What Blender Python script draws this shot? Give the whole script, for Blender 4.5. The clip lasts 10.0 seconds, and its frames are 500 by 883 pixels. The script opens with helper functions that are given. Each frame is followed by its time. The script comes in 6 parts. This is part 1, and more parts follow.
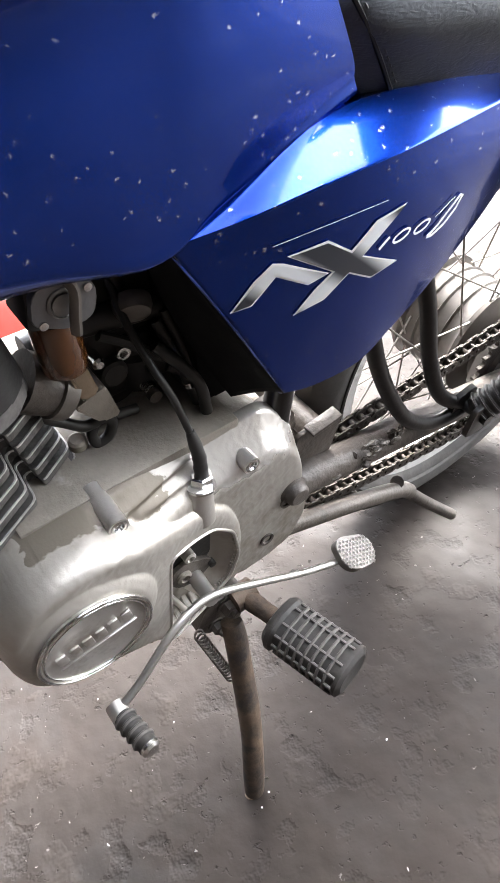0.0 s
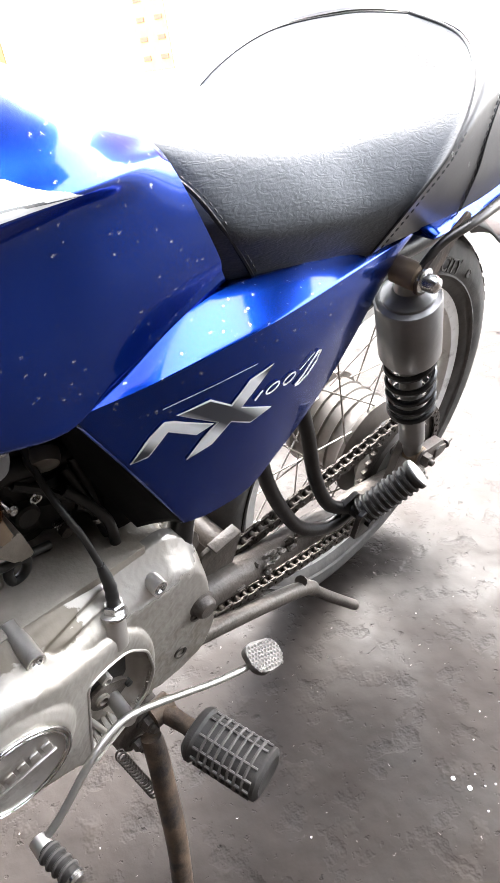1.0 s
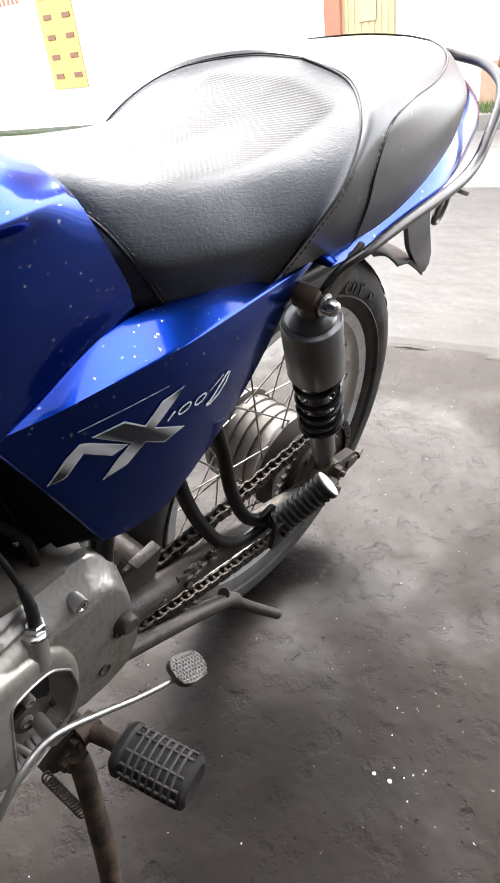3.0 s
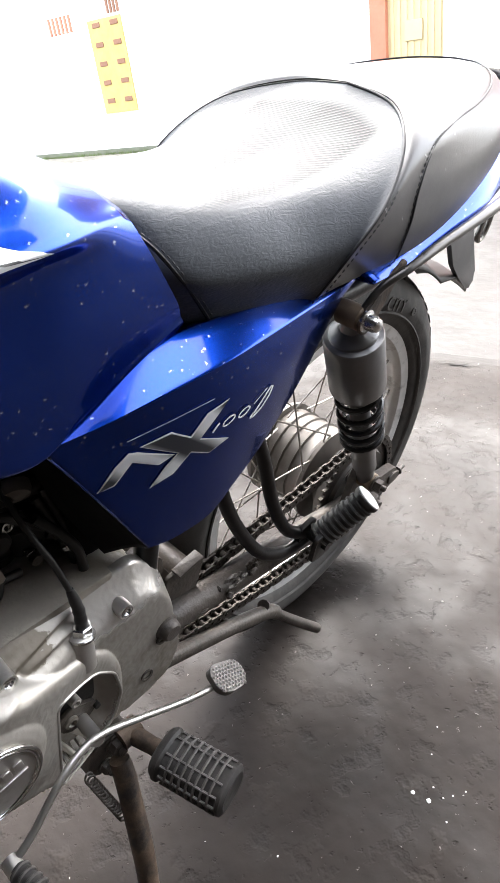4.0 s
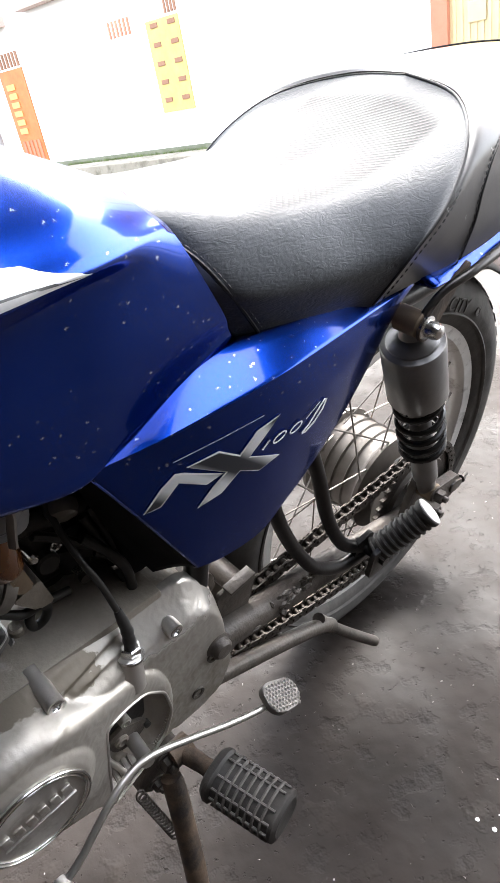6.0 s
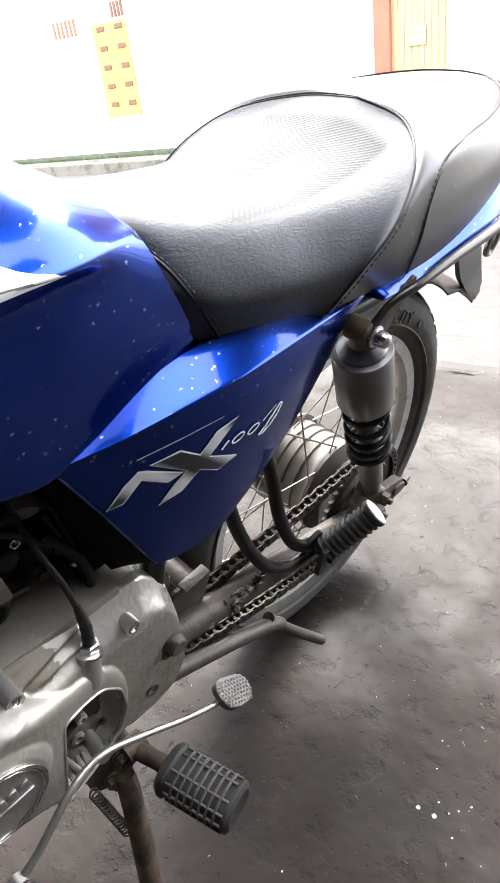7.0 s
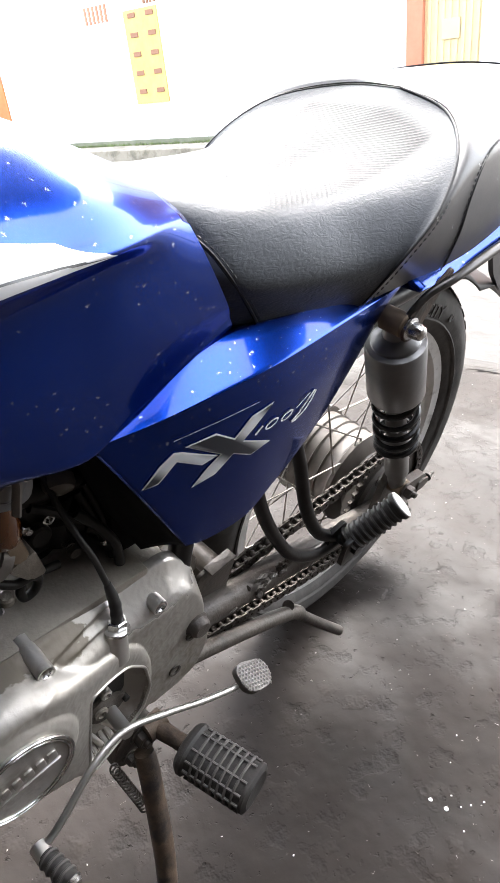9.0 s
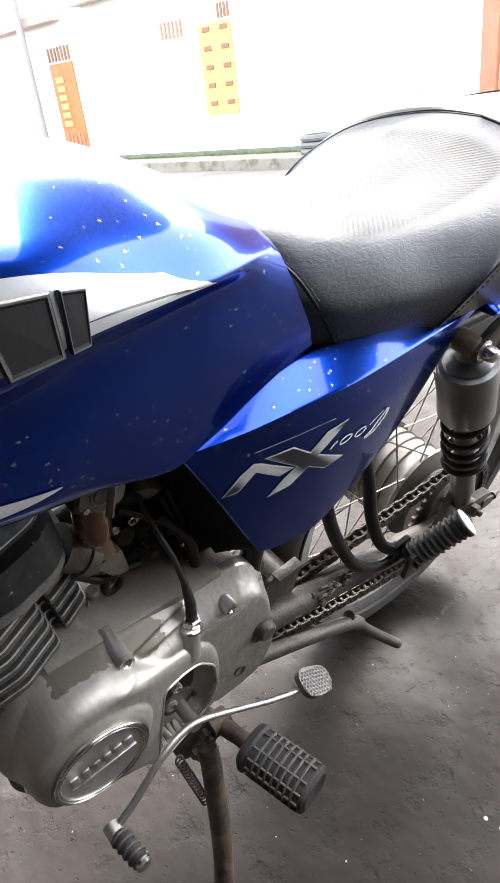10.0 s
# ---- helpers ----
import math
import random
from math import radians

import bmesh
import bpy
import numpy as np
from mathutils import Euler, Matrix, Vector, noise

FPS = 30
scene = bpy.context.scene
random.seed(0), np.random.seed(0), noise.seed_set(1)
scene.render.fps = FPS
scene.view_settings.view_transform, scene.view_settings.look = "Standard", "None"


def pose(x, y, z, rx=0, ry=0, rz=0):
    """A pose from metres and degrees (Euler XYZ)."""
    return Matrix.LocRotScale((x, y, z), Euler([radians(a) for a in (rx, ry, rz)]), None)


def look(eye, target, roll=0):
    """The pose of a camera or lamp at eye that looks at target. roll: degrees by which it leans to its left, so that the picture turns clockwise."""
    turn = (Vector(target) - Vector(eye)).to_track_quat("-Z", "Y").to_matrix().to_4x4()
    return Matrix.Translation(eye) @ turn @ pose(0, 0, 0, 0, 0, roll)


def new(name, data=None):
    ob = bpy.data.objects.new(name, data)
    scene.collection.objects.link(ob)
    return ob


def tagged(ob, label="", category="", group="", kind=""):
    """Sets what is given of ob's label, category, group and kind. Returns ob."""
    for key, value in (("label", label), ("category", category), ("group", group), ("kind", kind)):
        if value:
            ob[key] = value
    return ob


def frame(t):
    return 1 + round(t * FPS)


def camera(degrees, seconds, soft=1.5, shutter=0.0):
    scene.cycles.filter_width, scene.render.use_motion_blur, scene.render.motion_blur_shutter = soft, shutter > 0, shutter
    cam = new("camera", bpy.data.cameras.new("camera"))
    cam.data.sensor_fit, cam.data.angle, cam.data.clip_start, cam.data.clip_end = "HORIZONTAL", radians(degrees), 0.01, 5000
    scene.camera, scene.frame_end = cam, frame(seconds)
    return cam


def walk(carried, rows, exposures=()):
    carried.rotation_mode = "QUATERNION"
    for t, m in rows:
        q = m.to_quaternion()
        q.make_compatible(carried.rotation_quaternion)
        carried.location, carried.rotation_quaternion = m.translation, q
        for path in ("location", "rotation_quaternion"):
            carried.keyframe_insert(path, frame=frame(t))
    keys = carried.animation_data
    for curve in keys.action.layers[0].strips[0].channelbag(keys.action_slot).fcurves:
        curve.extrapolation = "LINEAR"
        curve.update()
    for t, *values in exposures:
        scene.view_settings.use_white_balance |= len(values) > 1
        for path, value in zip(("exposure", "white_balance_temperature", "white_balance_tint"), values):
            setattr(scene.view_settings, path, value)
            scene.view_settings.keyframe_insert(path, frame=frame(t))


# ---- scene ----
cam = camera(42.22, 10.0)
PATH = [
    (0, (-0.6441, -0.5725, 0.7584), (-0.0417, 0.5355, -0.2263), -11.68),
    (0.5, (-0.6233, -0.5963, 0.7717), (0.0489, 0.5355, -0.1378), -15.72),
    (1, (-0.6445, -0.6117, 0.8195), (0.2094, 0.4444, -0.0262), -9.55),
    (1.5, (-0.6497, -0.6284, 0.8416), (0.3522, 0.2801, -0.0133), -10.02),
    (2, (-0.6446, -0.6291, 0.8382), (0.3759, 0.2717, -0.0026), -8.13),
    (2.5, (-0.6461, -0.6313, 0.8319), (0.3523, 0.2841, -0.0198), -7.20),
    (4, (-0.6633, -0.6460, 0.8384), (0.2815, 0.3760, 0.0491), -8.58),
    (4.5, (-0.6630, -0.6343, 0.8243), (0.1955, 0.4455, 0.0138), -7.45),
    (5, (-0.6496, -0.6399, 0.8289), (0.2289, 0.4244, 0.0194), -6.83),
    (5.5, (-0.6390, -0.6283, 0.8247), (0.1997, 0.4496, -0.0089), -10.76),
    (5.7, (-0.6365, -0.6275, 0.8323), (0.2001, 0.4905, 0.0512), -11.62),
    (6.8, (-0.6554, -0.6385, 0.8475), (0.2020, 0.4682, 0.0728), -11.22),
    (7, (-0.6611, -0.6366, 0.8483), (0.2847, 0.3895, 0.0655), -8.30),
    (7.5, (-0.6571, -0.6334, 0.8446), (0.3082, 0.3584, 0.0418), -7.76),
    (8, (-0.6625, -0.6330, 0.8448), (0.2872, 0.3744, 0.0429), -7.68),
    (8.5, (-0.6662, -0.6284, 0.8435), (0.2512, 0.4040, 0.0357), -8.06),
    (9, (-0.6770, -0.6305, 0.8478), (0.2350, 0.4166, 0.0529), -7.00),
    (9.5, (-0.6929, -0.6367, 0.8605), (0.2034, 0.4503, 0.1021), -6.38),
    (10, (-0.7045, -0.6379, 0.8677), (0.1137, 0.5064, 0.1053), -7.50),
]
EXPOSURE = [(0.0, 5.05), (0.5, 5.18), (0.7, 5.12), (1.05, 4.88), (1.4, 4.08), (1.7, 3.8), (2.5, 3.8), (4.0, 4.0), (5.5, 4.07), (7.0, 4.08), (10.0, 4.12)]
walk(cam, [(t, look(eye, target, roll)) for t, eye, target, roll in PATH], EXPOSURE)

# ---- light ----
# wall frame: WALL_C on the street wall's foot, WALL_D along it, WALL_N out of it towards the bike
WALL_C, WALL_D = Vector((7.413, 11.005, 0.0)), Vector((0.15645, -0.98769, 0.0))
WALL_N = Vector((-0.98769, -0.15645, 0.0))
LEAN = 13.909


def street(s, u, z=0.0):
    p = WALL_C + WALL_D * s + WALL_N * u
    return (p.x, p.y, z)


world = bpy.data.worlds.new("overcast_sky")
scene.world = world
world.use_nodes = True
wn, wl = world.node_tree.nodes, world.node_tree.links
wn.clear()
sky = wn.new("ShaderNodeTexSky")
sky.sky_type, sky.sun_disc = "NISHITA", False
sky.sun_elevation, sky.sun_rotation = radians(52), radians(60)
sky.dust_density, sky.ozone_density = 4.0, 1.0
pale = wn.new("ShaderNodeHueSaturation")
pale.inputs["Saturation"].default_value = 0.35
back = wn.new("ShaderNodeBackground")
back.inputs["Strength"].default_value = 0.15
wo = wn.new("ShaderNodeOutputWorld")
wl.new(sky.outputs[0], pale.inputs["Color"])
wl.new(pale.outputs[0], back.inputs[0])
wl.new(back.outputs[0], wo.inputs[0])
sun = new("sun", bpy.data.lights.new("sun", "SUN"))
sun.data.energy, sun.data.angle, sun.data.color = 0.5, radians(40), (1.0, 0.97, 0.93)
sun.matrix_world = look((0, 0, 0), (-0.53, -0.31, -0.79))

# ---- materials ----


def mat(name, color, rough=0.5, metal=0.0, second=None, scale=30.0, amount=0.5, bump=0.0, bump_scale=None, coat=0.0,
        flecks=None, fleck_scale=90.0, fleck_cut=0.06, stain=None, stain_scale=6.0, stain_cut=0.55, rough2=None, spec=0.5, bump2=0.0, bump2_scale=9.0, bump2_depth=0.006):
    """A procedural surface: base colour, fine grain into a second colour, broad stains, small flecks, fine relief."""
    m = bpy.data.materials.new(name)
    m.use_nodes = True
    nt = m.node_tree
    nd, lk = nt.nodes, nt.links
    b = nd["Principled BSDF"]
    b.inputs["Roughness"].default_value, b.inputs["Metallic"].default_value = rough, metal
    b.inputs["Coat Weight"].default_value, b.inputs["Coat Roughness"].default_value = coat, 0.06
    b.inputs["Specular IOR Level"].default_value = spec
    tc = nd.new("ShaderNodeTexCoord")

    def noise_tex(sc, detail=6.0, rg=0.6):
        n = nd.new("ShaderNodeTexNoise")
        n.inputs["Scale"].default_value, n.inputs["Detail"].default_value, n.inputs["Roughness"].default_value = sc, detail, rg
        lk.new(tc.outputs["Object"], n.inputs["Vector"])
        return n

    def ramp(src, lo, hi):
        r = nd.new("ShaderNodeMapRange")
        r.inputs["From Min"].default_value, r.inputs["From Max"].default_value = lo, hi
        lk.new(src, r.inputs["Value"])
        return r.outputs[0]

    def mix(fac, a, c, k=1.0):
        x = nd.new("ShaderNodeMix")
        x.data_type = "RGBA"
        if k < 1.0:
            mm = nd.new("ShaderNodeMath")
            mm.operation = "MULTIPLY"
            mm.inputs[1].default_value = k
            lk.new(fac, mm.inputs[0])
            fac = mm.outputs[0]
        lk.new(fac, x.inputs["Factor"])
        if isinstance(a, tuple):
            x.inputs["A"].default_value = (*a, 1)
        else:
            lk.new(a, x.inputs["A"])
        x.inputs["B"].default_value = (*c, 1)
        return x.outputs["Result"]

    col = color
    second = second or tuple(min(1, v * 1.35 + 0.004) for v in color)
    g = noise_tex(scale)
    col = mix(ramp(g.outputs["Fac"], 0.35, 0.7), col, second, amount)
    if stain:
        s = noise_tex(stain_scale, 5.0, 0.65)
        fac = ramp(s.outputs["Fac"], stain_cut - 0.06, stain_cut + 0.08)
        col = mix(fac, col, stain, 0.85)
        if rough2 is not None:
            rr = nd.new("ShaderNodeMapRange")
            rr.inputs["To Min"].default_value, rr.inputs["To Max"].default_value = rough, rough2
            lk.new(fac, rr.inputs["Value"])
            lk.new(rr.outputs[0], b.inputs["Roughness"])
    elif rough2 is not None:
        rr = nd.new("ShaderNodeMapRange")
        rr.inputs["To Min"].default_value, rr.inputs["To Max"].default_value = rough, rough2
        lk.new(ramp(g.outputs["Fac"], 0.3, 0.7), rr.inputs["Value"])
        lk.new(rr.outputs[0], b.inputs["Roughness"])
    if flecks:
        v = nd.new("ShaderNodeTexVoronoi")
        v.inputs["Scale"].default_value = fleck_scale
        warp = noise_tex(fleck_scale * 3)
        add = nd.new("ShaderNodeVectorMath")
        add.operation = "MULTIPLY_ADD"
        add.inputs[1].default_value = (1.3 / fleck_scale, 0.8 / fleck_scale, 1.0 / fleck_scale)
        lk.new(warp.outputs["Color"], add.inputs[0])
        lk.new(tc.outputs["Object"], add.inputs[2])
        lk.new(add.outputs[0], v.inputs["Vector"])
        f1 = ramp(v.outputs["Distance"], fleck_cut * 1.6, fleck_cut)
        keep = nd.new("ShaderNodeSeparateColor")
        lk.new(v.outputs["Color"], keep.inputs[0])
        f2 = ramp(keep.outputs[0], 0.52, 0.58)
        pt = noise_tex(9.0, 2.0)
        f3 = ramp(pt.outputs["Fac"], 0.42, 0.52)
        a1, a2 = nd.new("ShaderNodeMath"), nd.new("ShaderNodeMath")
        a1.operation = a2.operation = "MULTIPLY"
        lk.new(f1, a1.inputs[0]), lk.new(f2, a1.inputs[1])
        lk.new(a1.outputs[0], a2.inputs[0]), lk.new(f3, a2.inputs[1])
        col = mix(a2.outputs[0], col, flecks, 0.8)
    if isinstance(col, tuple):
        b.inputs["Base Color"].default_value = (*col, 1)
    else:
        lk.new(col, b.inputs["Base Color"])
    if bump:
        n = noise_tex(bump_scale or scale * 2, 4.0)
        bp = nd.new("ShaderNodeBump")
        bp.inputs["Strength"].default_value, bp.inputs["Distance"].default_value = bump, 0.004
        lk.new(n.outputs["Fac"], bp.inputs["Height"])
        if bump2:
            n2 = noise_tex(bump2_scale, 3.0, 0.5)
            bq = nd.new("ShaderNodeBump")
            bq.inputs["Strength"].default_value, bq.inputs["Distance"].default_value = bump2, bump2_depth
            lk.new(n2.outputs["Fac"], bq.inputs["Height"])
            lk.new(bq.outputs[0], bp.inputs["Normal"])
        lk.new(bp.outputs[0], b.inputs["Normal"])
    return m


M = {}


def chrome_print():
    """Printed chrome lettering look: soft dark and light bands."""
    m = mat("chrome_print", (0.7, 0.72, 0.74), 0.3, 0.3, scale=300, amount=0.2, coat=0.5)
    nd, lk = m.node_tree.nodes, m.node_tree.links
    tc, w, r = nd.new("ShaderNodeTexCoord"), nd.new("ShaderNodeTexWave"), nd.new("ShaderNodeValToRGB")
    w.wave_type, w.bands_direction = "BANDS", "DIAGONAL"
    w.inputs["Scale"].default_value, w.inputs["Phase Offset"].default_value = 9.5, 1.9
    r.color_ramp.elements[0].color, r.color_ramp.elements[1].color = (0.03, 0.035, 0.045, 1), (0.74, 0.76, 0.78, 1)
    r.color_ramp.elements[0].position, r.color_ramp.elements[1].position = 0.15, 0.75
    lk.new(tc.outputs["Object"], w.inputs["Vector"])
    lk.new(w.outputs["Fac"], r.inputs["Fac"])
    lk.new(r.outputs["Color"], nd["Principled BSDF"].inputs["Base Color"])
    return m


M["blue"] = mat("blue_metallic_paint", (0.0026, 0.0295, 0.240), 0.23, 0.92, second=(0.0045, 0.043, 0.31), scale=900, amount=0.4,
                coat=0.5, spec=0.1, flecks=(0.55, 0.60, 0.75), fleck_scale=150, fleck_cut=0.11, bump=0.03, bump_scale=60, stain=(0.0028, 0.031, 0.23), stain_scale=5, stain_cut=0.6)
M["silver"] = mat("silver_decal", (0.62, 0.63, 0.64), 0.28, 0.6, scale=300, amount=0.2, coat=0.6)
M["decal_dark"] = mat("dark_decal", (0.03, 0.032, 0.035), 0.35, 0.0, coat=0.5)
M["chrome_decal"] = chrome_print()
# greasy black that also carries the shade of the carburettor bay and recesses
M["grease_shade"] = mat("grease_shade_black", (0.012, 0.0112, 0.0105), 0.5, 0.1, second=(0.030, 0.027, 0.024), scale=40, bump=0.2, spec=0.35)
M["white_print"] = mat("white_print", (0.78, 0.79, 0.8), 0.4, coat=0.5)
def grained():
    """Vinyl with wavy leather creases; the sitting area is pressed with rows of small dimples and painted darker for
    its dark reflection.
    """
    m = mat("black_vinyl", (0.062, 0.066, 0.072), 0.42, second=(0.086, 0.091, 0.098), scale=60, bump=0.12, bump_scale=250, spec=0.22, rough2=0.48, bump2=0.06, bump2_scale=28, bump2_depth=0.003)
    nd, lk = m.node_tree.nodes, m.node_tree.links
    b, tc, pos = nd["Principled BSDF"], nd.new("ShaderNodeTexCoord"), nd.new("ShaderNodeSeparateXYZ")
    lk.new(tc.outputs["Object"], pos.inputs[0])

    def math_node(op, a, c, clamp=False):
        n = nd.new("ShaderNodeMath")
        n.operation, n.use_clamp = op, clamp
        for i, v in enumerate((a, c)):
            if isinstance(v, (int, float)):
                n.inputs[i].default_value = v
            else:
                lk.new(v, n.inputs[i])
        return n.outputs[0]

    def step(v, lo, hi):
        r = nd.new("ShaderNodeMapRange")
        r.interpolation_type = "SMOOTHSTEP"
        r.inputs["From Min"].default_value, r.inputs["From Max"].default_value = lo, hi
        lk.new(v, r.inputs["Value"])
        return r.outputs[0]

    side = math_node("ABSOLUTE", pos.outputs[1], 0)
    bow = math_node("MULTIPLY", math_node("MULTIPLY", side, side), 3.6)
    area = math_node("MULTIPLY", step(side, .084, .070), step(pos.outputs[0], -.350, -.285))
    area = math_node("MULTIPLY", area, step(math_node("ADD", pos.outputs[0], bow), -.060, -.082))
    rest = math_node("SUBTRACT", 1.0, area)

    mp, n, r, bp = nd.new("ShaderNodeMapping"), nd.new("ShaderNodeTexNoise"), nd.new("ShaderNodeMath"), nd.new("ShaderNodeBump")
    mp.inputs["Scale"].default_value, mp.inputs["Rotation"].default_value = (60, 120, 230), (0, 0.25, 0)
    n.inputs["Scale"].default_value, n.inputs["Detail"].default_value, n.inputs["Distortion"].default_value = 1.0, 1.5, 0.8
    r.operation = "PINGPONG"
    r.inputs[1].default_value = 0.12
    bp.inputs["Strength"].default_value, bp.inputs["Distance"].default_value = 0.32, 0.004
    lk.new(tc.outputs["Object"], mp.inputs[0])
    lk.new(mp.outputs[0], n.inputs["Vector"])
    lk.new(n.outputs["Fac"], r.inputs[0])
    lk.new(math_node("MULTIPLY", r.outputs[0], rest), bp.inputs["Height"])
    lk.new(b.inputs["Normal"].links[0].from_socket, bp.inputs["Normal"])

    v, dots, turn = nd.new("ShaderNodeTexVoronoi"), nd.new("ShaderNodeBump"), nd.new("ShaderNodeMapping")
    turn.inputs["Scale"].default_value, turn.inputs["Rotation"].default_value = (1, 1, 0.02), (0, 0, 0.78)
    v.inputs["Scale"].default_value, v.inputs["Randomness"].default_value = 225.0, 0.0
    dots.inputs["Strength"].default_value, dots.inputs["Distance"].default_value = 0.34, 0.003
    lk.new(tc.outputs["Object"], turn.inputs[0])
    lk.new(turn.outputs[0], v.inputs["Vector"])
    lk.new(math_node("MULTIPLY", v.outputs["Distance"], area), dots.inputs["Height"])
    lk.new(bp.outputs[0], dots.inputs["Normal"])
    lk.new(dots.outputs[0], b.inputs["Normal"])

    # dark overhead reflection on the sitting area, put into its base colour
    x, sp = nd.new("ShaderNodeMix"), nd.new("ShaderNodeMapRange")
    x.data_type = "RGBA"
    x.inputs["B"].default_value = (0.017, 0.0185, 0.021, 1)
    lk.new(area, x.inputs["Factor"])
    lk.new(b.inputs["Base Color"].links[0].from_socket, x.inputs["A"])
    lk.new(x.outputs["Result"], b.inputs["Base Color"])
    sp.inputs["To Min"].default_value, sp.inputs["To Max"].default_value = 0.22, 0.13
    lk.new(area, sp.inputs["Value"])
    lk.new(sp.outputs[0], b.inputs["Specular IOR Level"])
    return m


M["leather"] = grained()
M["vinyl"] = mat("grey_black_vinyl", (0.066, 0.063, 0.062), 0.40, second=(0.105, 0.099, 0.094), scale=40, amount=0.6, bump=0.08, bump_scale=500, spec=0.5, flecks=(0.4, 0.4, 0.4), fleck_scale=70, fleck_cut=0.07)
M["plastic"] = mat("black_plastic", (0.010, 0.010, 0.0108), 0.5, second=(0.019, 0.0185, 0.018), scale=25, bump=0.1, spec=0.3)
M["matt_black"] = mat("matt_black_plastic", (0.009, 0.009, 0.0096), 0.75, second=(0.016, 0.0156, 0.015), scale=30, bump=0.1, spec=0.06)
M["thread"] = mat("thread", (0.05, 0.05, 0.05), 0.8)
M["rubber"] = mat("dusty_rubber", (0.022, 0.021, 0.0195), 0.75, second=(0.05, 0.046, 0.042), scale=45, amount=0.6, bump=0.2, stain=(0.075, 0.067, 0.06), stain_scale=14, stain_cut=0.6)
M["peg_rubber"] = mat("worn_peg_rubber", (0.013, 0.0112, 0.0098), 0.62, second=(0.034, 0.029, 0.025), scale=60, amount=0.5, bump=0.15)
M["ridge"] = mat("dust_rubbed_ridge", (0.045, 0.040, 0.036), 0.6, second=(0.13, 0.12, 0.112), scale=90)
M["tyre"] = mat("tyre_rubber", (0.036, 0.0325, 0.0295), 0.75, second=(0.080, 0.073, 0.066), scale=35, amount=0.6, bump=0.2, stain=(0.085, 0.077, 0.069), stain_scale=9, stain_cut=0.56)
M["alu"] = mat("worn_polished_aluminium", (0.52, 0.495, 0.46), 0.32, 0.8, second=(0.42, 0.395, 0.36), scale=70, amount=0.5, bump=0.1, bump_scale=220,
               stain=(0.30, 0.27, 0.235), stain_scale=22, stain_cut=0.62, rough2=0.48)
M["alu_dust"] = mat("dusty_cast_cover", (0.33, 0.305, 0.27), 0.42, 0.6, second=(0.39, 0.365, 0.33), scale=55, amount=0.6, bump=0.08, bump_scale=260,
                    stain=(0.21, 0.185, 0.152), stain_scale=11, stain_cut=0.58, rough2=0.58)
M["alu_dirty"] = mat("dirty_crankcase", (0.24, 0.215, 0.18), 0.62, 0.4, second=(0.17, 0.15, 0.125), scale=40, amount=0.7, bump=0.25, bump_scale=160,
                     stain=(0.47, 0.45, 0.42), stain_scale=16, stain_cut=0.62, rough2=0.45)
M["bright"] = mat("polished_metal", (0.72, 0.72, 0.71), 0.22, 1.0, second=(0.5, 0.49, 0.47), scale=40, amount=0.5, bump=0.04)
M["rim"] = mat("dull_silver_rim", (0.64, 0.63, 0.61), 0.34, 0.3, second=(0.46, 0.445, 0.42), scale=26, amount=0.6, bump=0.05, stain=(0.15, 0.13, 0.11), stain_scale=20, stain_cut=0.6)
M["rail"] = mat("dark_chrome", (0.060, 0.057, 0.055), 0.26, 0.85, second=(0.10, 0.092, 0.084), scale=30, amount=0.7, rough2=0.45)
M["chrome"] = mat("dulled_chrome", (0.44, 0.425, 0.40), 0.30, 0.85, second=(0.26, 0.235, 0.205), scale=24, amount=0.6, rough2=0.45)
M["shock"] = mat("grey_painted_metal", (0.16, 0.155, 0.152), 0.34, 0.5, second=(0.24, 0.233, 0.226), scale=30, amount=0.5, bump=0.12, bump_scale=45, stain=(0.20, 0.19, 0.175), stain_scale=26, stain_cut=0.62, rough2=0.45)
M["black_metal"] = mat("black_painted_steel", (0.007, 0.0065, 0.0065), 0.34, 0.2, second=(0.022, 0.018, 0.015), scale=40, amount=0.5, bump=0.15, stain=(0.10, 0.075, 0.055), stain_scale=30, stain_cut=0.68, rough2=0.7)
M["dusty_steel"] = mat("dusty_swingarm_paint", (0.048, 0.040, 0.034), 0.5, 0.25, second=(0.110, 0.092, 0.076), scale=22, amount=0.7, bump=0.3, bump_scale=120, stain=(0.025, 0.021, 0.018), stain_scale=24, stain_cut=0.6)
M["rust"] = mat("rusty_stand_steel", (0.060, 0.040, 0.027), 0.6, 0.25, second=(0.15, 0.105, 0.07), scale=40, amount=0.8, bump=0.35, stain=(0.012, 0.012, 0.014), stain_scale=19, stain_cut=0.52)
M["chain"] = mat("greasy_chain_steel", (0.034, 0.028, 0.024), 0.48, 0.6, second=(0.095, 0.078, 0.064), scale=120, amount=0.6, bump=0.2)
M["spoke"] = mat("dull_spoke_wire", (0.26, 0.24, 0.22), 0.4, 0.7, second=(0.10, 0.08, 0.065), scale=50, amount=0.7)
M["hub"] = mat("dusty_hub_alloy", (0.15, 0.136, 0.122), 0.5, 0.5, second=(0.072, 0.062, 0.053), scale=30, amount=0.7, bump=0.15)
M["cyl"] = mat("black_cylinder_paint", (0.010, 0.0098, 0.0098), 0.5, 0.1, second=(0.026, 0.024, 0.023), scale=40, amount=0.5, bump=0.25, flecks=(0.35, 0.33, 0.3), fleck_scale=120, fleck_cut=0.10)
M["fin_edge"] = mat("bare_fin_edge", (0.62, 0.60, 0.57), 0.4, 0.5, second=(0.12, 0.113, 0.106), scale=80, amount=0.8)
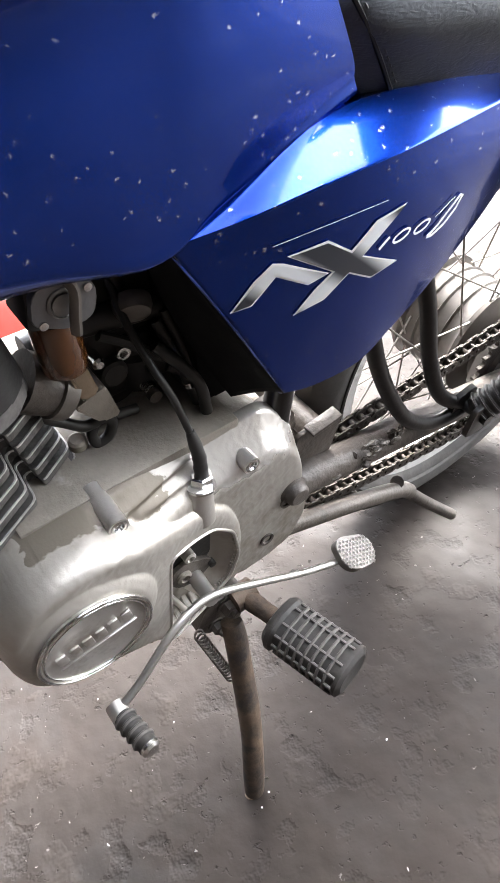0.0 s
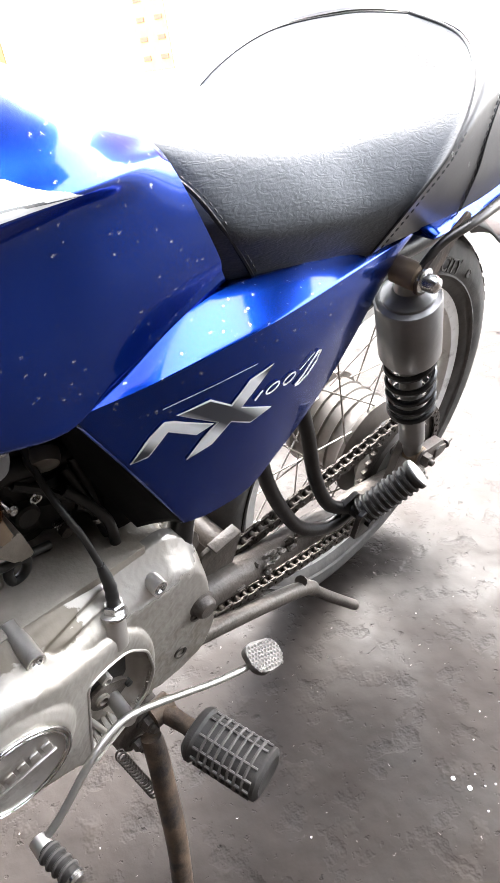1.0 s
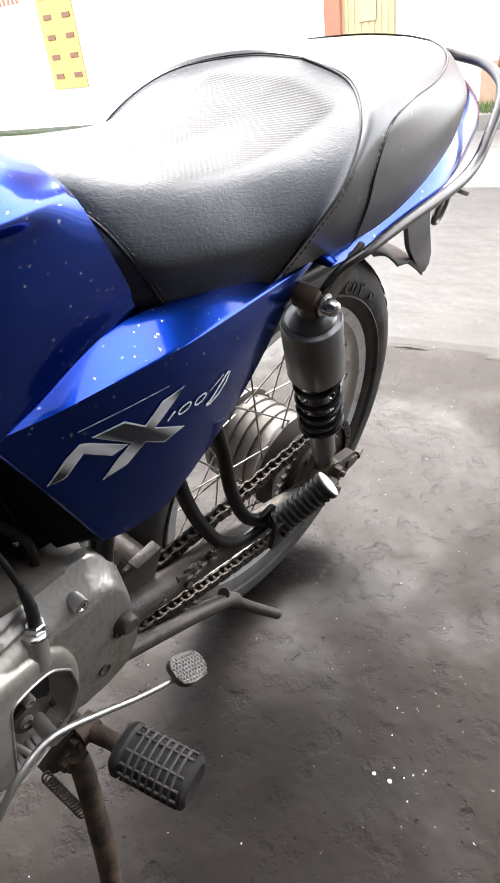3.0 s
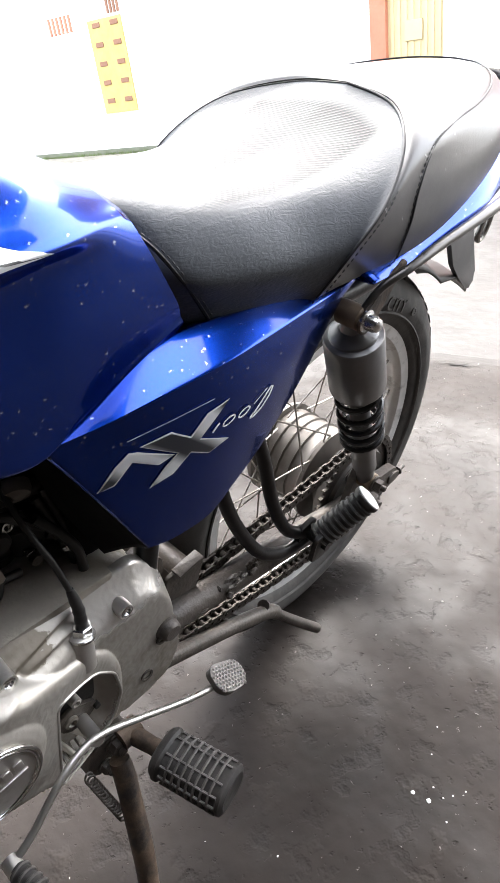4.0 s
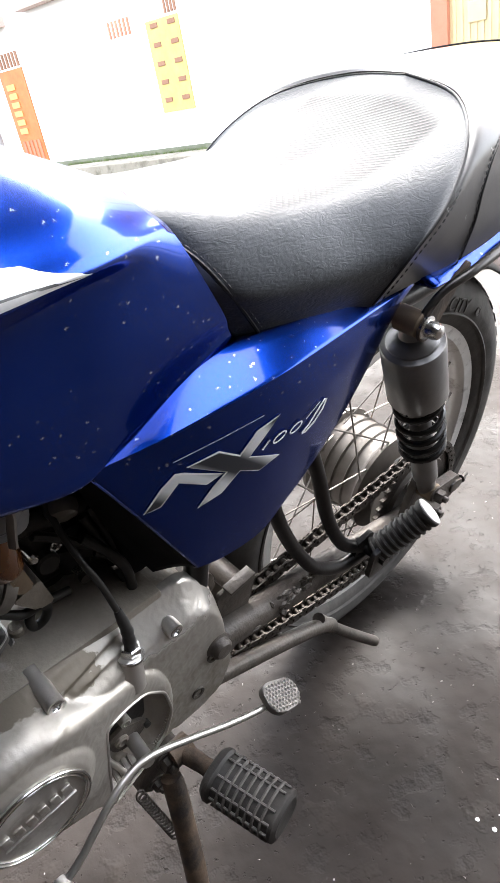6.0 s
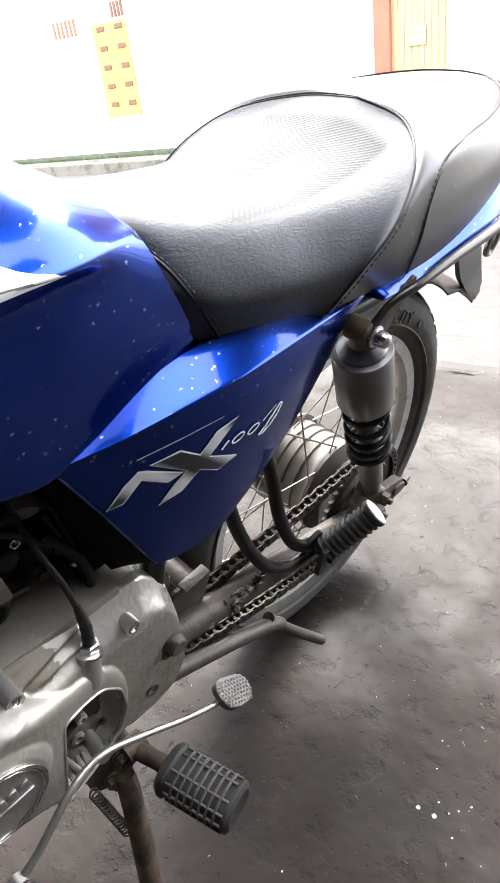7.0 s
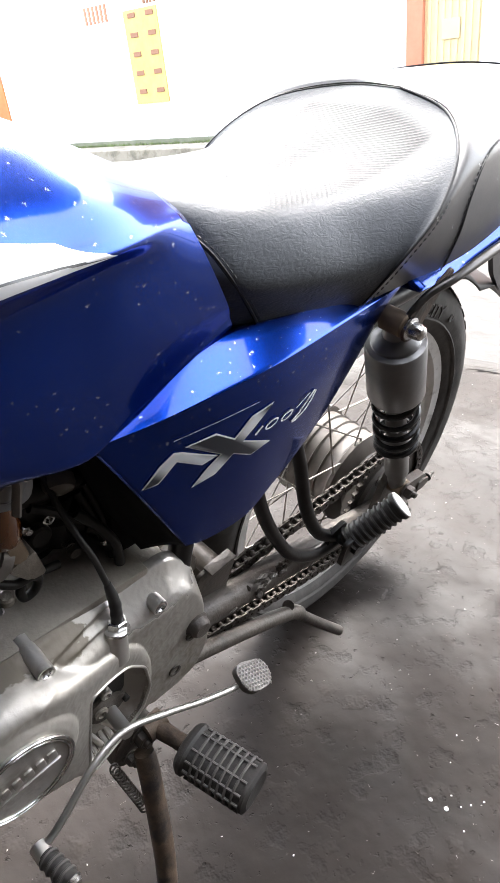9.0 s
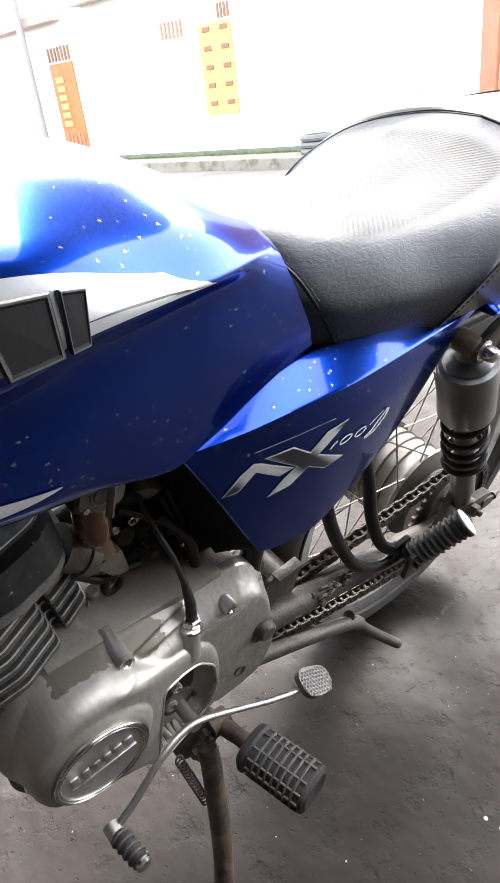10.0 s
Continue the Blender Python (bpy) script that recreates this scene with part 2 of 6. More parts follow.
M["flange"] = mat("chipped_head_flange", (0.20, 0.19, 0.18), 0.45, 0.5, second=(0.045, 0.042, 0.04), scale=60, amount=0.8, bump=0.2)
M["pale"] = mat("pale_dusty_rubber", (0.55, 0.53, 0.50), 0.6, second=(0.40, 0.38, 0.36), scale=60)
M["fin"] = mat("worn_fin_metal", (0.050, 0.047, 0.044), 0.55, 0.2, second=(0.11, 0.103, 0.096), scale=110, amount=0.7, bump=0.25, stain=(0.012, 0.011, 0.0105), stain_scale=40, stain_cut=0.58)
M["amber"] = mat("amber_fuel_bowl", (0.075, 0.026, 0.007), 0.2, 0.0, second=(0.035, 0.013, 0.005), scale=20, amount=0.6, coat=0.8)
M["hose"] = mat("black_hose", (0.012, 0.0115, 0.011), 0.45, second=(0.030, 0.028, 0.026), scale=40, spec=0.35)
M["tan_metal"] = mat("brown_dusty_metal", (0.16, 0.115, 0.075), 0.55, 0.3, second=(0.24, 0.185, 0.13), scale=50, amount=0.6, bump=0.15)
M["tap_metal"] = mat("dull_tap_metal", (0.15, 0.15, 0.155), 0.38, 0.6, second=(0.24, 0.24, 0.24), scale=60, amount=0.5, bump=0.08)
M["red"] = mat("red_plastic", (0.55, 0.035, 0.025), 0.4, coat=0.3)
M["cream"] = mat("off_white_plastic", (0.72, 0.68, 0.60), 0.5)


def lacquer(m):
    """Yellowed lacquer left on the top slope with a flaking edge, and metal rubbed bright along the rear shoulder."""
    nd, lk = m.node_tree.nodes, m.node_tree.links
    b, tc = nd["Principled BSDF"], nd.new("ShaderNodeTexCoord")
    xyz, n = nd.new("ShaderNodeSeparateXYZ"), nd.new("ShaderNodeTexNoise")
    n.inputs["Scale"].default_value, n.inputs["Detail"].default_value = 75.0, 4.0
    lk.new(tc.outputs["Object"], xyz.inputs[0])
    lk.new(tc.outputs["Object"], n.inputs["Vector"])

    def step_up(axis, ragged, lo, hi):
        a, r = nd.new("ShaderNodeMath"), nd.new("ShaderNodeMapRange")
        a.operation = "MULTIPLY_ADD"
        a.inputs[1].default_value = ragged
        lk.new(n.outputs["Fac"], a.inputs[0])
        lk.new(xyz.outputs[axis], a.inputs[2])
        r.inputs["From Min"].default_value, r.inputs["From Max"].default_value = lo, hi
        lk.new(a.outputs[0], r.inputs["Value"])
        return r.outputs[0]

    def both(p, q):
        a = nd.new("ShaderNodeMath")
        a.operation = "MULTIPLY"
        lk.new(p, a.inputs[0])
        lk.new(q, a.inputs[1])
        return a.outputs[0]

    old = both(both(both(step_up("Y", .02, -.1085, -.1065), step_up("Z", .05, .5085, .5095)), step_up("X", .05, -.505, -.507)), step_up("X", .06, -.608, -.606))
    bare = both(step_up("Z", .03, .468, .474), step_up("X", .02, -.495, -.485))
    for fac, col, rough in ((old, (0.150, 0.130, 0.104), .55), (bare, (0.56, 0.535, 0.50), .26)):
        x, y = nd.new("ShaderNodeMix"), nd.new("ShaderNodeMix")
        x.data_type, y.data_type = "RGBA", "FLOAT"
        lk.new(fac, x.inputs["Factor"])
        lk.new(fac, y.inputs["Factor"])
        lk.new(b.inputs["Base Color"].links[0].from_socket, x.inputs["A"])
        lk.new(b.inputs["Roughness"].links[0].from_socket, y.inputs["A"])
        x.inputs["B"].default_value, y.inputs["B"].default_value = (*col, 1), rough
        lk.new(x.outputs["Result"], b.inputs["Base Color"])
        lk.new(y.outputs["Result"], b.inputs["Roughness"])


lacquer(M["alu_dust"])

# ---- mesh helpers ----


def finish(name, bm, material, parent=None, label="", smooth=True, angle=38, m=None):
    me = bpy.data.meshes.new(name)
    bmesh.ops.recalc_face_normals(bm, faces=bm.faces)
    bm.to_mesh(me)
    bm.free()
    me.materials.append(M[material] if isinstance(material, str) else material)
    if smooth:
        for p in me.polygons:
            p.use_smooth = True
        me.set_sharp_from_angle(angle=radians(angle))
    ob = new(name, me)
    if parent:
        ob.parent = parent
    if m is not None:
        ob.matrix_local = m
    if label:
        ob["label"] = label
    return ob


def part(name, bm, material, parent, label="", **k):
    return finish(name, bm, material, parent, label, **k)


def shared(name, source, parent, m=None):
    """Another object on the same mesh."""
    ob = new(name, source.data)
    ob.parent = parent
    if m is not None:
        ob.matrix_local = m
    return ob


def spline(pts, n=8):
    """A smooth line through the points."""
    P = [Vector(p) for p in pts]
    if len(P) < 3:
        return P
    out = []
    for i in range(len(P) - 1):
        a, b, c, d = P[max(i - 1, 0)], P[i], P[i + 1], P[min(i + 2, len(P) - 1)]
        for k in range(n):
            t = k / n
            out.append(0.5 * ((2 * b) + (c - a) * t + (2 * a - 5 * b + 4 * c - d) * t * t + (3 * b - a - 3 * c + d) * t ** 3))
    out.append(P[-1])
    return out


def tube(bm, pts, r, seg=10, caps=True, flat=1.0):
    """Sweeps a round (or flattened) section along a line; r is one radius or one for each point."""
    P = [Vector(p) for p in pts]
    radii = r if isinstance(r, (list, tuple)) else [r] * len(P)
    if len(radii) != len(P):
        radii = list(np.interp(np.linspace(0, 1, len(P)), np.linspace(0, 1, len(radii)), radii))
    tan = [(P[min(i + 1, len(P) - 1)] - P[max(i - 1, 0)]).normalized() for i in range(len(P))]
    up = Vector((0, 0, 1)) if abs(tan[0].z) < 0.9 else Vector((0, 1, 0))
    side = tan[0].cross(up).normalized()
    rings = []
    for p, t, rad in zip(P, tan, radii):
        side = (side - t * side.dot(t)).normalized()
        nrm = side.cross(t)
        rings.append([bm.verts.new(p + (side * math.cos(a) + nrm * math.sin(a) * flat) * rad) for a in [2 * math.pi * k / seg for k in range(seg)]])
    for a, b in zip(rings, rings[1:]):
        for k in range(seg):
            bm.faces.new((a[k], a[(k + 1) % seg], b[(k + 1) % seg], b[k]))
    if caps:
        bm.faces.new(rings[0][::-1])
        bm.faces.new(rings[-1])
    return bm


def tube_bm(pts, r, seg=10, n=6, **k):
    return tube(bmesh.new(), spline(pts, n), r, seg, **k)


def frame_to(origin, axis):
    """A pose at origin whose z runs along axis."""
    return Matrix.Translation(origin) @ Vector(axis).to_track_quat("Z", "Y").to_matrix().to_4x4()


def lathe(bm, prof, origin, axis, seg=32, closed=False):
    """Turns a profile of (radius, height) about axis."""
    m = frame_to(origin, axis)
    rings = [[bm.verts.new(m @ Vector((r * math.cos(a), r * math.sin(a), h))) for a in [2 * math.pi * k / seg for k in range(seg)]] for r, h in prof]
    pairs = list(zip(rings, rings[1:])) + ([(rings[-1], rings[0])] if closed else [])
    for a, b in pairs:
        for k in range(seg):
            bm.faces.new((a[k], a[(k + 1) % seg], b[(k + 1) % seg], b[k]))
    if not closed:
        bm.faces.new(rings[0][::-1])
        bm.faces.new(rings[-1])
    return bm


def grid(bm, rows, close=False):
    """Quads over rows of points."""
    V = [[bm.verts.new(p) for p in row] for row in rows]
    for a, b in zip(V, V[1:]):
        for k in range(len(a) - (0 if close else 1)):
            bm.faces.new((a[k], a[(k + 1) % len(a)], b[(k + 1) % len(a)], b[k]))
    return V


def box(bm, centre, size, m=None, bevel=0.0, seg=2):
    r = bmesh.ops.create_cube(bm, size=1.0)
    vs = r["verts"]
    t = Matrix.Translation(centre) @ (m or Matrix()) @ Matrix.Diagonal((*size, 1))
    bmesh.ops.transform(bm, matrix=t, verts=vs)
    if bevel:
        es = list({e for v in vs for e in v.link_edges})
        bmesh.ops.bevel(bm, geom=es, offset=bevel, segments=seg, affect="EDGES", profile=0.5)
    return bm


def prism(bm, poly, y0, y1, bevel=0.0, seg=3):
    """A plate with an outline of (x, z), from y0 (inner) to y1 (outer), its outer edge rounded."""
    a = [bm.verts.new((x, y0, z)) for x, z in poly]
    b = [bm.verts.new((x, y1, z)) for x, z in poly]
    n = len(poly)
    sides = [bm.faces.new((a[k], a[(k + 1) % n], b[(k + 1) % n], b[k])) for k in range(n)]
    bm.faces.new(a[::-1])
    top = bm.faces.new(b)
    if bevel:
        bmesh.ops.bevel(bm, geom=list(top.edges), offset=bevel, segments=seg, affect="EDGES", profile=0.5)
    return bm


def rounded(poly, r=0.008, n=4):
    """The outline with its corners rounded."""
    out, N = [], len(poly)
    for i in range(N):
        p, a, b = Vector(poly[i]), Vector(poly[i - 1]), Vector(poly[(i + 1) % N])
        k = min(r, (a - p).length * 0.45, (b - p).length * 0.45)
        s, e = p + (a - p).normalized() * k, p + (b - p).normalized() * k
        for j in range(n + 1):
            t = j / n
            out.append(tuple((1 - t) ** 2 * s + 2 * t * (1 - t) * p + t * t * e))
    return out


def surface(stations, nu=6, nv=5):
    """A smooth sheet through rows of key points: rows of points, finer both ways."""
    cols = [spline(col, nv) for col in stations]
    return [list(r) for r in zip(*[spline(list(c), nu) for c in zip(*cols)])]


def mirrored(half):
    """A half ring from the near edge to the middle, carried over to the far side."""
    return list(half) + [Vector((p[0], -p[1], p[2])) for p in reversed(half[:-1])]


def hexnut(bm, origin, axis, r, h, washer=True):
    if washer:
        lathe(bm, [(r * 1.3, 0), (r * 1.3, h * 0.2)], origin, axis, 20)
    o = Vector(origin) + Vector(axis).normalized() * h * 0.2
    lathe(bm, [(r, 0), (r, h * 0.7), (r * 0.85, h * 0.8)], o, axis, 6)
    lathe(bm, [(r * 0.5, 0), (r * 0.5, h * 1.15), (r * 0.4, h * 1.25)], o, axis, 12)
    return bm


# ---- ground ----
EDGE, KERB = 8.0, 0.8
rng = random.Random(4)


def ground():
    bm = bmesh.new()
    us = [400, 60, 14, 12, 11, 10.4, 10.0, 9.6, 9.2, 8.8, 8.4, 8.06, 8.0, 7.9, 7.4, 6.5, 5, 3.5, 2, 0.8, -0.3, -60, -900]
    ss = [-900, -60, -20, -8, -2, 2, 5, 7, 8.4] + [8.8 + 0.25 * i for i in range(17)] + [13.5, 15, 18, 25, 60, 900]
    rows = []
    for u in us:
        row = []
        for s in ss:
            z = 0.0 if u >= EDGE else max(-0.40, -0.02 - 0.38 * (EDGE - u) / (EDGE - KERB))
            row.append(street(s, u, z))
        rows.append(row)
    grid(bm, rows)
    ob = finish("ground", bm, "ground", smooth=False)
    # street and road split one concrete: the far part's daylight is in its colour
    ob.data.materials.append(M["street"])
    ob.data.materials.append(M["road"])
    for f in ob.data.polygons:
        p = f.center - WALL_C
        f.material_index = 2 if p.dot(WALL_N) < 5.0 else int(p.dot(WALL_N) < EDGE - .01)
    return tagged(ob, "dark worn concrete floor with dirt, running out to a street with painted-in brightness", "ground", kind="structure")


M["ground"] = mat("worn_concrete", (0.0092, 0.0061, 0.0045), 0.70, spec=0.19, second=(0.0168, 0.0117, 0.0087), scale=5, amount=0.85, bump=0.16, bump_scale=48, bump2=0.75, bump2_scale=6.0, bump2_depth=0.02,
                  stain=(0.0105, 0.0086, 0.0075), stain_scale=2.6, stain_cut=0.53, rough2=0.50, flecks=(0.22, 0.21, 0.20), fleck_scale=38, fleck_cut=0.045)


def pits(m):
    """Small dark dirt pits and pale scuffs, pressed into the floor."""
    nd, lk = m.node_tree.nodes, m.node_tree.links
    b = nd["Principled BSDF"]
    tc = nd.new("ShaderNodeTexCoord")
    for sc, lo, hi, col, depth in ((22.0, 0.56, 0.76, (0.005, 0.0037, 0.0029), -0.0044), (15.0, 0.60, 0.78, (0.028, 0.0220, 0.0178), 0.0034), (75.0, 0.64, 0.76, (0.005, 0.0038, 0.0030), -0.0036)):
        n, r, x, bp = nd.new("ShaderNodeTexNoise"), nd.new("ShaderNodeMapRange"), nd.new("ShaderNodeMix"), nd.new("ShaderNodeBump")
        n.inputs["Scale"].default_value, n.inputs["Detail"].default_value, n.inputs["Roughness"].default_value = sc, 4.0, 0.55
        r.inputs["From Min"].default_value, r.inputs["From Max"].default_value, r.inputs["To Max"].default_value = lo, hi, 0.5
        x.data_type = "RGBA"
        x.inputs["B"].default_value = (*col, 1)
        bp.inputs["Strength"].default_value, bp.inputs["Distance"].default_value = 1.0, depth
        lk.new(tc.outputs["Object"], n.inputs["Vector"])
        lk.new(n.outputs["Fac"], r.inputs["Value"])
        lk.new(r.outputs[0], x.inputs["Factor"])
        lk.new(b.inputs["Base Color"].links[0].from_socket, x.inputs["A"])
        lk.new(x.outputs["Result"], b.inputs["Base Color"])
        lk.new(r.outputs[0], bp.inputs["Height"])
        lk.new(b.inputs["Normal"].links[0].from_socket, bp.inputs["Normal"])
        lk.new(bp.outputs[0], b.inputs["Normal"])

    # a damp, smoother patch
    d, sub, n, r, x = nd.new("ShaderNodeVectorMath"), nd.new("ShaderNodeMath"), nd.new("ShaderNodeTexNoise"), nd.new("ShaderNodeMapRange"), nd.new("ShaderNodeMix")
    d.operation, sub.operation = "DISTANCE", "MULTIPLY_ADD"
    d.inputs[1].default_value = (0.42, -0.08, 0.0)
    n.inputs["Scale"].default_value, n.inputs["Detail"].default_value = 7.0, 5.0
    sub.inputs[1].default_value = -0.5
    r.inputs["From Min"].default_value, r.inputs["From Max"].default_value = -0.02, -0.16
    x.data_type = "FLOAT"
    x.inputs["B"].default_value = 0.60
    lk.new(tc.outputs["Object"], d.inputs[0])
    lk.new(tc.outputs["Object"], n.inputs["Vector"])
    lk.new(n.outputs["Fac"], sub.inputs[0])
    lk.new(d.outputs["Value"], sub.inputs[2])
    lk.new(sub.outputs[0], r.inputs["Value"])
    lk.new(r.outputs[0], x.inputs["Factor"])
    lk.new(b.inputs["Roughness"].links[0].from_socket, x.inputs["A"])
    lk.new(x.outputs["Result"], b.inputs["Roughness"])


pits(M["ground"])
# street is the darkened copy, road the lightened one; colour carries the open-sky light
M["street"] = mat("street_concrete_shaded", (0.0105, 0.0092, 0.0080), 0.66, second=(0.024, 0.0215, 0.0190), scale=3.0, amount=0.8, bump=0.4, bump_scale=24, bump2=0.6, bump2_scale=5.0, bump2_depth=0.02,
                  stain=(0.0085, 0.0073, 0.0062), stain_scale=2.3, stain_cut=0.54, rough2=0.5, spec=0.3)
M["road"] = mat("street_concrete_lit", (0.12, 0.11, 0.095), 0.75, second=(0.19, 0.175, 0.155), scale=2.0, amount=0.8, bump=0.3, bump_scale=20)
ground()
M["paint"] = mat("white_wall_paint", (0.80, 0.79, 0.77), 0.8, second=(0.74, 0.73, 0.70), scale=3, bump=0.1)
# dark surface for the unseen slabs and walls that block light
M["light_block"] = mat("unseen_dark_blocker", (0.060, 0.054, 0.050), 0.85, second=(0.040, 0.036, 0.033), scale=3, bump=0.1)


M["kerb"] = mat("dirty_kerb_concrete", (0.20, 0.18, 0.14), 0.85, second=(0.30, 0.275, 0.23), scale=3, bump=0.2, stain=(0.10, 0.09, 0.065), stain_scale=4)


def slab(name, s0, s1, u0, u1, z0, z1, material, label="", category="", kind="structure", bevel=0.0):
    """A block along the street wall."""
    bm = bmesh.new()
    c = Vector(street((s0 + s1) / 2, (u0 + u1) / 2, (z0 + z1) / 2))
    turn = Matrix((WALL_D, WALL_N, (0, 0, 1))).transposed().to_4x4()
    box(bm, c, (s1 - s0, u1 - u0, z1 - z0), turn, bevel)
    return tagged(finish(name, bm, material, smooth=False), label, category, kind=kind)


slab("wall_street", -9, 5.72, -0.25, 0.0, -0.45, 6.0, "paint", "white painted street wall in daylight", "wall")
slab("wall_street_end", 6.75, 7.9, -0.25, 0.0, -0.45, 6.0, "paint", "white painted street wall in daylight", "wall")
slab("pavement", -30, 30, 0.0, KERB, -0.45, -0.22, "kerb", "grey concrete pavement along the street wall", "pavement", bevel=0.01)
# added out of view: dark slabs and walls that shape sky light and reflections
slab("ceiling", 2, 15, 9.9, 14, 2.6, 2.75, "light_block", "unseen dark ceiling slab added to hold back sky light", "ceiling")
slab("sky_blocker_side", 11.65, 15, 8.35, 9.9, 2.6, 2.75, "light_block", "unseen dark ceiling slab added to hold back sky light", "ceiling")
slab("reflection_blocker", 8.75, 15, 7.15, 8.35, 2.62, 2.66, "light_block", "unseen dark slab added overhead to darken reflections on seat and tank", "roof")
slab("light_blocker_side", 12.8, 13.0, 7.6, 14, 0.0, 2.6, "light_block", "unseen dark wall added at the side to cut stray light", "wall")
slab("light_blocker_back", 2, 17, 13.8, 14, 0.0, 2.6, "light_block", "unseen dark wall added behind the viewpoint to cut stray light", "wall")

# ---- the motorcycle ----
bike = new("motorcycle")
bike.matrix_world = pose(0, 0, 0, LEAN)
tagged(bike, "dusty blue motorcycle leaning on its side stand on the concrete floor", "motorcycle")
AX = Vector((-0.021, 0, 0.312))

# fuel tank: rows of key points from the tail forwards, from the underside up to the middle
TANK = [
    [(-.366, -.060, .708), (-.357, -.0868, .713), (-.359, -.0880, .724), (-.363, -.0885, .738), (-.385, -.088, .781), (-.397, -.080, .8075), (-.402, -.070, .816), (-.408, -.058, .8235), (-.400, -.030, .823), (-.393, 0, .821)],
    [(-.460, -.085, .679), (-.460, -.1000, .6870), (-.459, -.1005, .700), (-.457, -.1008, .745), (-.459, -.0985, .797), (-.460, -.1055, .8125), (-.457, -.1000, .823), (-.452, -.078, .838), (-.445, -.040, .845), (-.440, 0, .8455)],
    [(-.510, -.070, .658), (-.507, -.1035, .669), (-.507, -.1055, .685), (-.507, -.106, .740), (-.507, -.103, .795), (-.512, -.117, .8155), (-.508, -.107, .827), (-.500, -.084, .850), (-.493, -.045, .866), (-.490, 0, .8695)],
    [(-.570, -.075, .670), (-.570, -.104, .683), (-.570, -.1125, .702), (-.569, -.114, .745), (-.568, -.109, .790), (-.569, -.127, .817), (-.563, -.114, .846), (-.556, -.088, .8625), (-.550, -.048, .878), (-.545, 0, .882)],
    [(-.640, -.080, .682), (-.638, -.104, .692), (-.638, -.122, .712), (-.638, -.122, .742), (-.636, -.114, .778), (-.630, -.1305, .8115), (-.625, -.1165, .861), (-.620, -.092, .877), (-.615, -.050, .890), (-.610, 0, .894)],
    [(-.780, -.085, .720), (-.780, -.112, .730), (-.780, -.128, .745), (-.780, -.124, .764), (-.780, -.113, .788), (-.780, -.131, .808), (-.780, -.118, .858), (-.780, -.094, .878), (-.780, -.050, .895), (-.780, 0, .900)],
    [(-.900, -.060, .745), (-.900, -.085, .752), (-.900, -.092, .765), (-.905, -.090, .780), (-.910, -.092, .795), (-.910, -.098, .810), (-.905, -.090, .838), (-.905, -.070, .855), (-.900, -.040, .868), (-.900, 0, .872)],
]
TU, TV = 8, 5
TANK_SHEET = surface(TANK, TU, TV)
for _ in range(24):
    flow = [[p.copy() for p in row] for row in TANK_SHEET]
    for i in range(2, len(flow) - 1):
        for j in range(5 * TV + 2, len(flow[0])):
            TANK_SHEET[i][j] = flow[i][j] * .5 + (flow[i - 1][j] + flow[i + 1][j]) * .25


def tank_at(u, v):
    """A place on the tank and the way out of it; u in rows, v in key points."""
    ru = min(max(u * TU, 0), len(TANK_SHEET) - 1.001)
    rv = min(max(v * TV, 0), len(TANK_SHEET[0]) - 1.001)
    a, b = int(ru), int(rv)
    fa, fb = ru - a, rv - b
    p00, p10, p01, p11 = TANK_SHEET[a][b], TANK_SHEET[a + 1][b], TANK_SHEET[a][b + 1], TANK_SHEET[a + 1][b + 1]
    p = p00.lerp(p10, fa).lerp(p01.lerp(p11, fa), fb)
    n = (p10 - p00).cross(p01 - p00).normalized()
    return p, (-n if n.y > 0 else n)


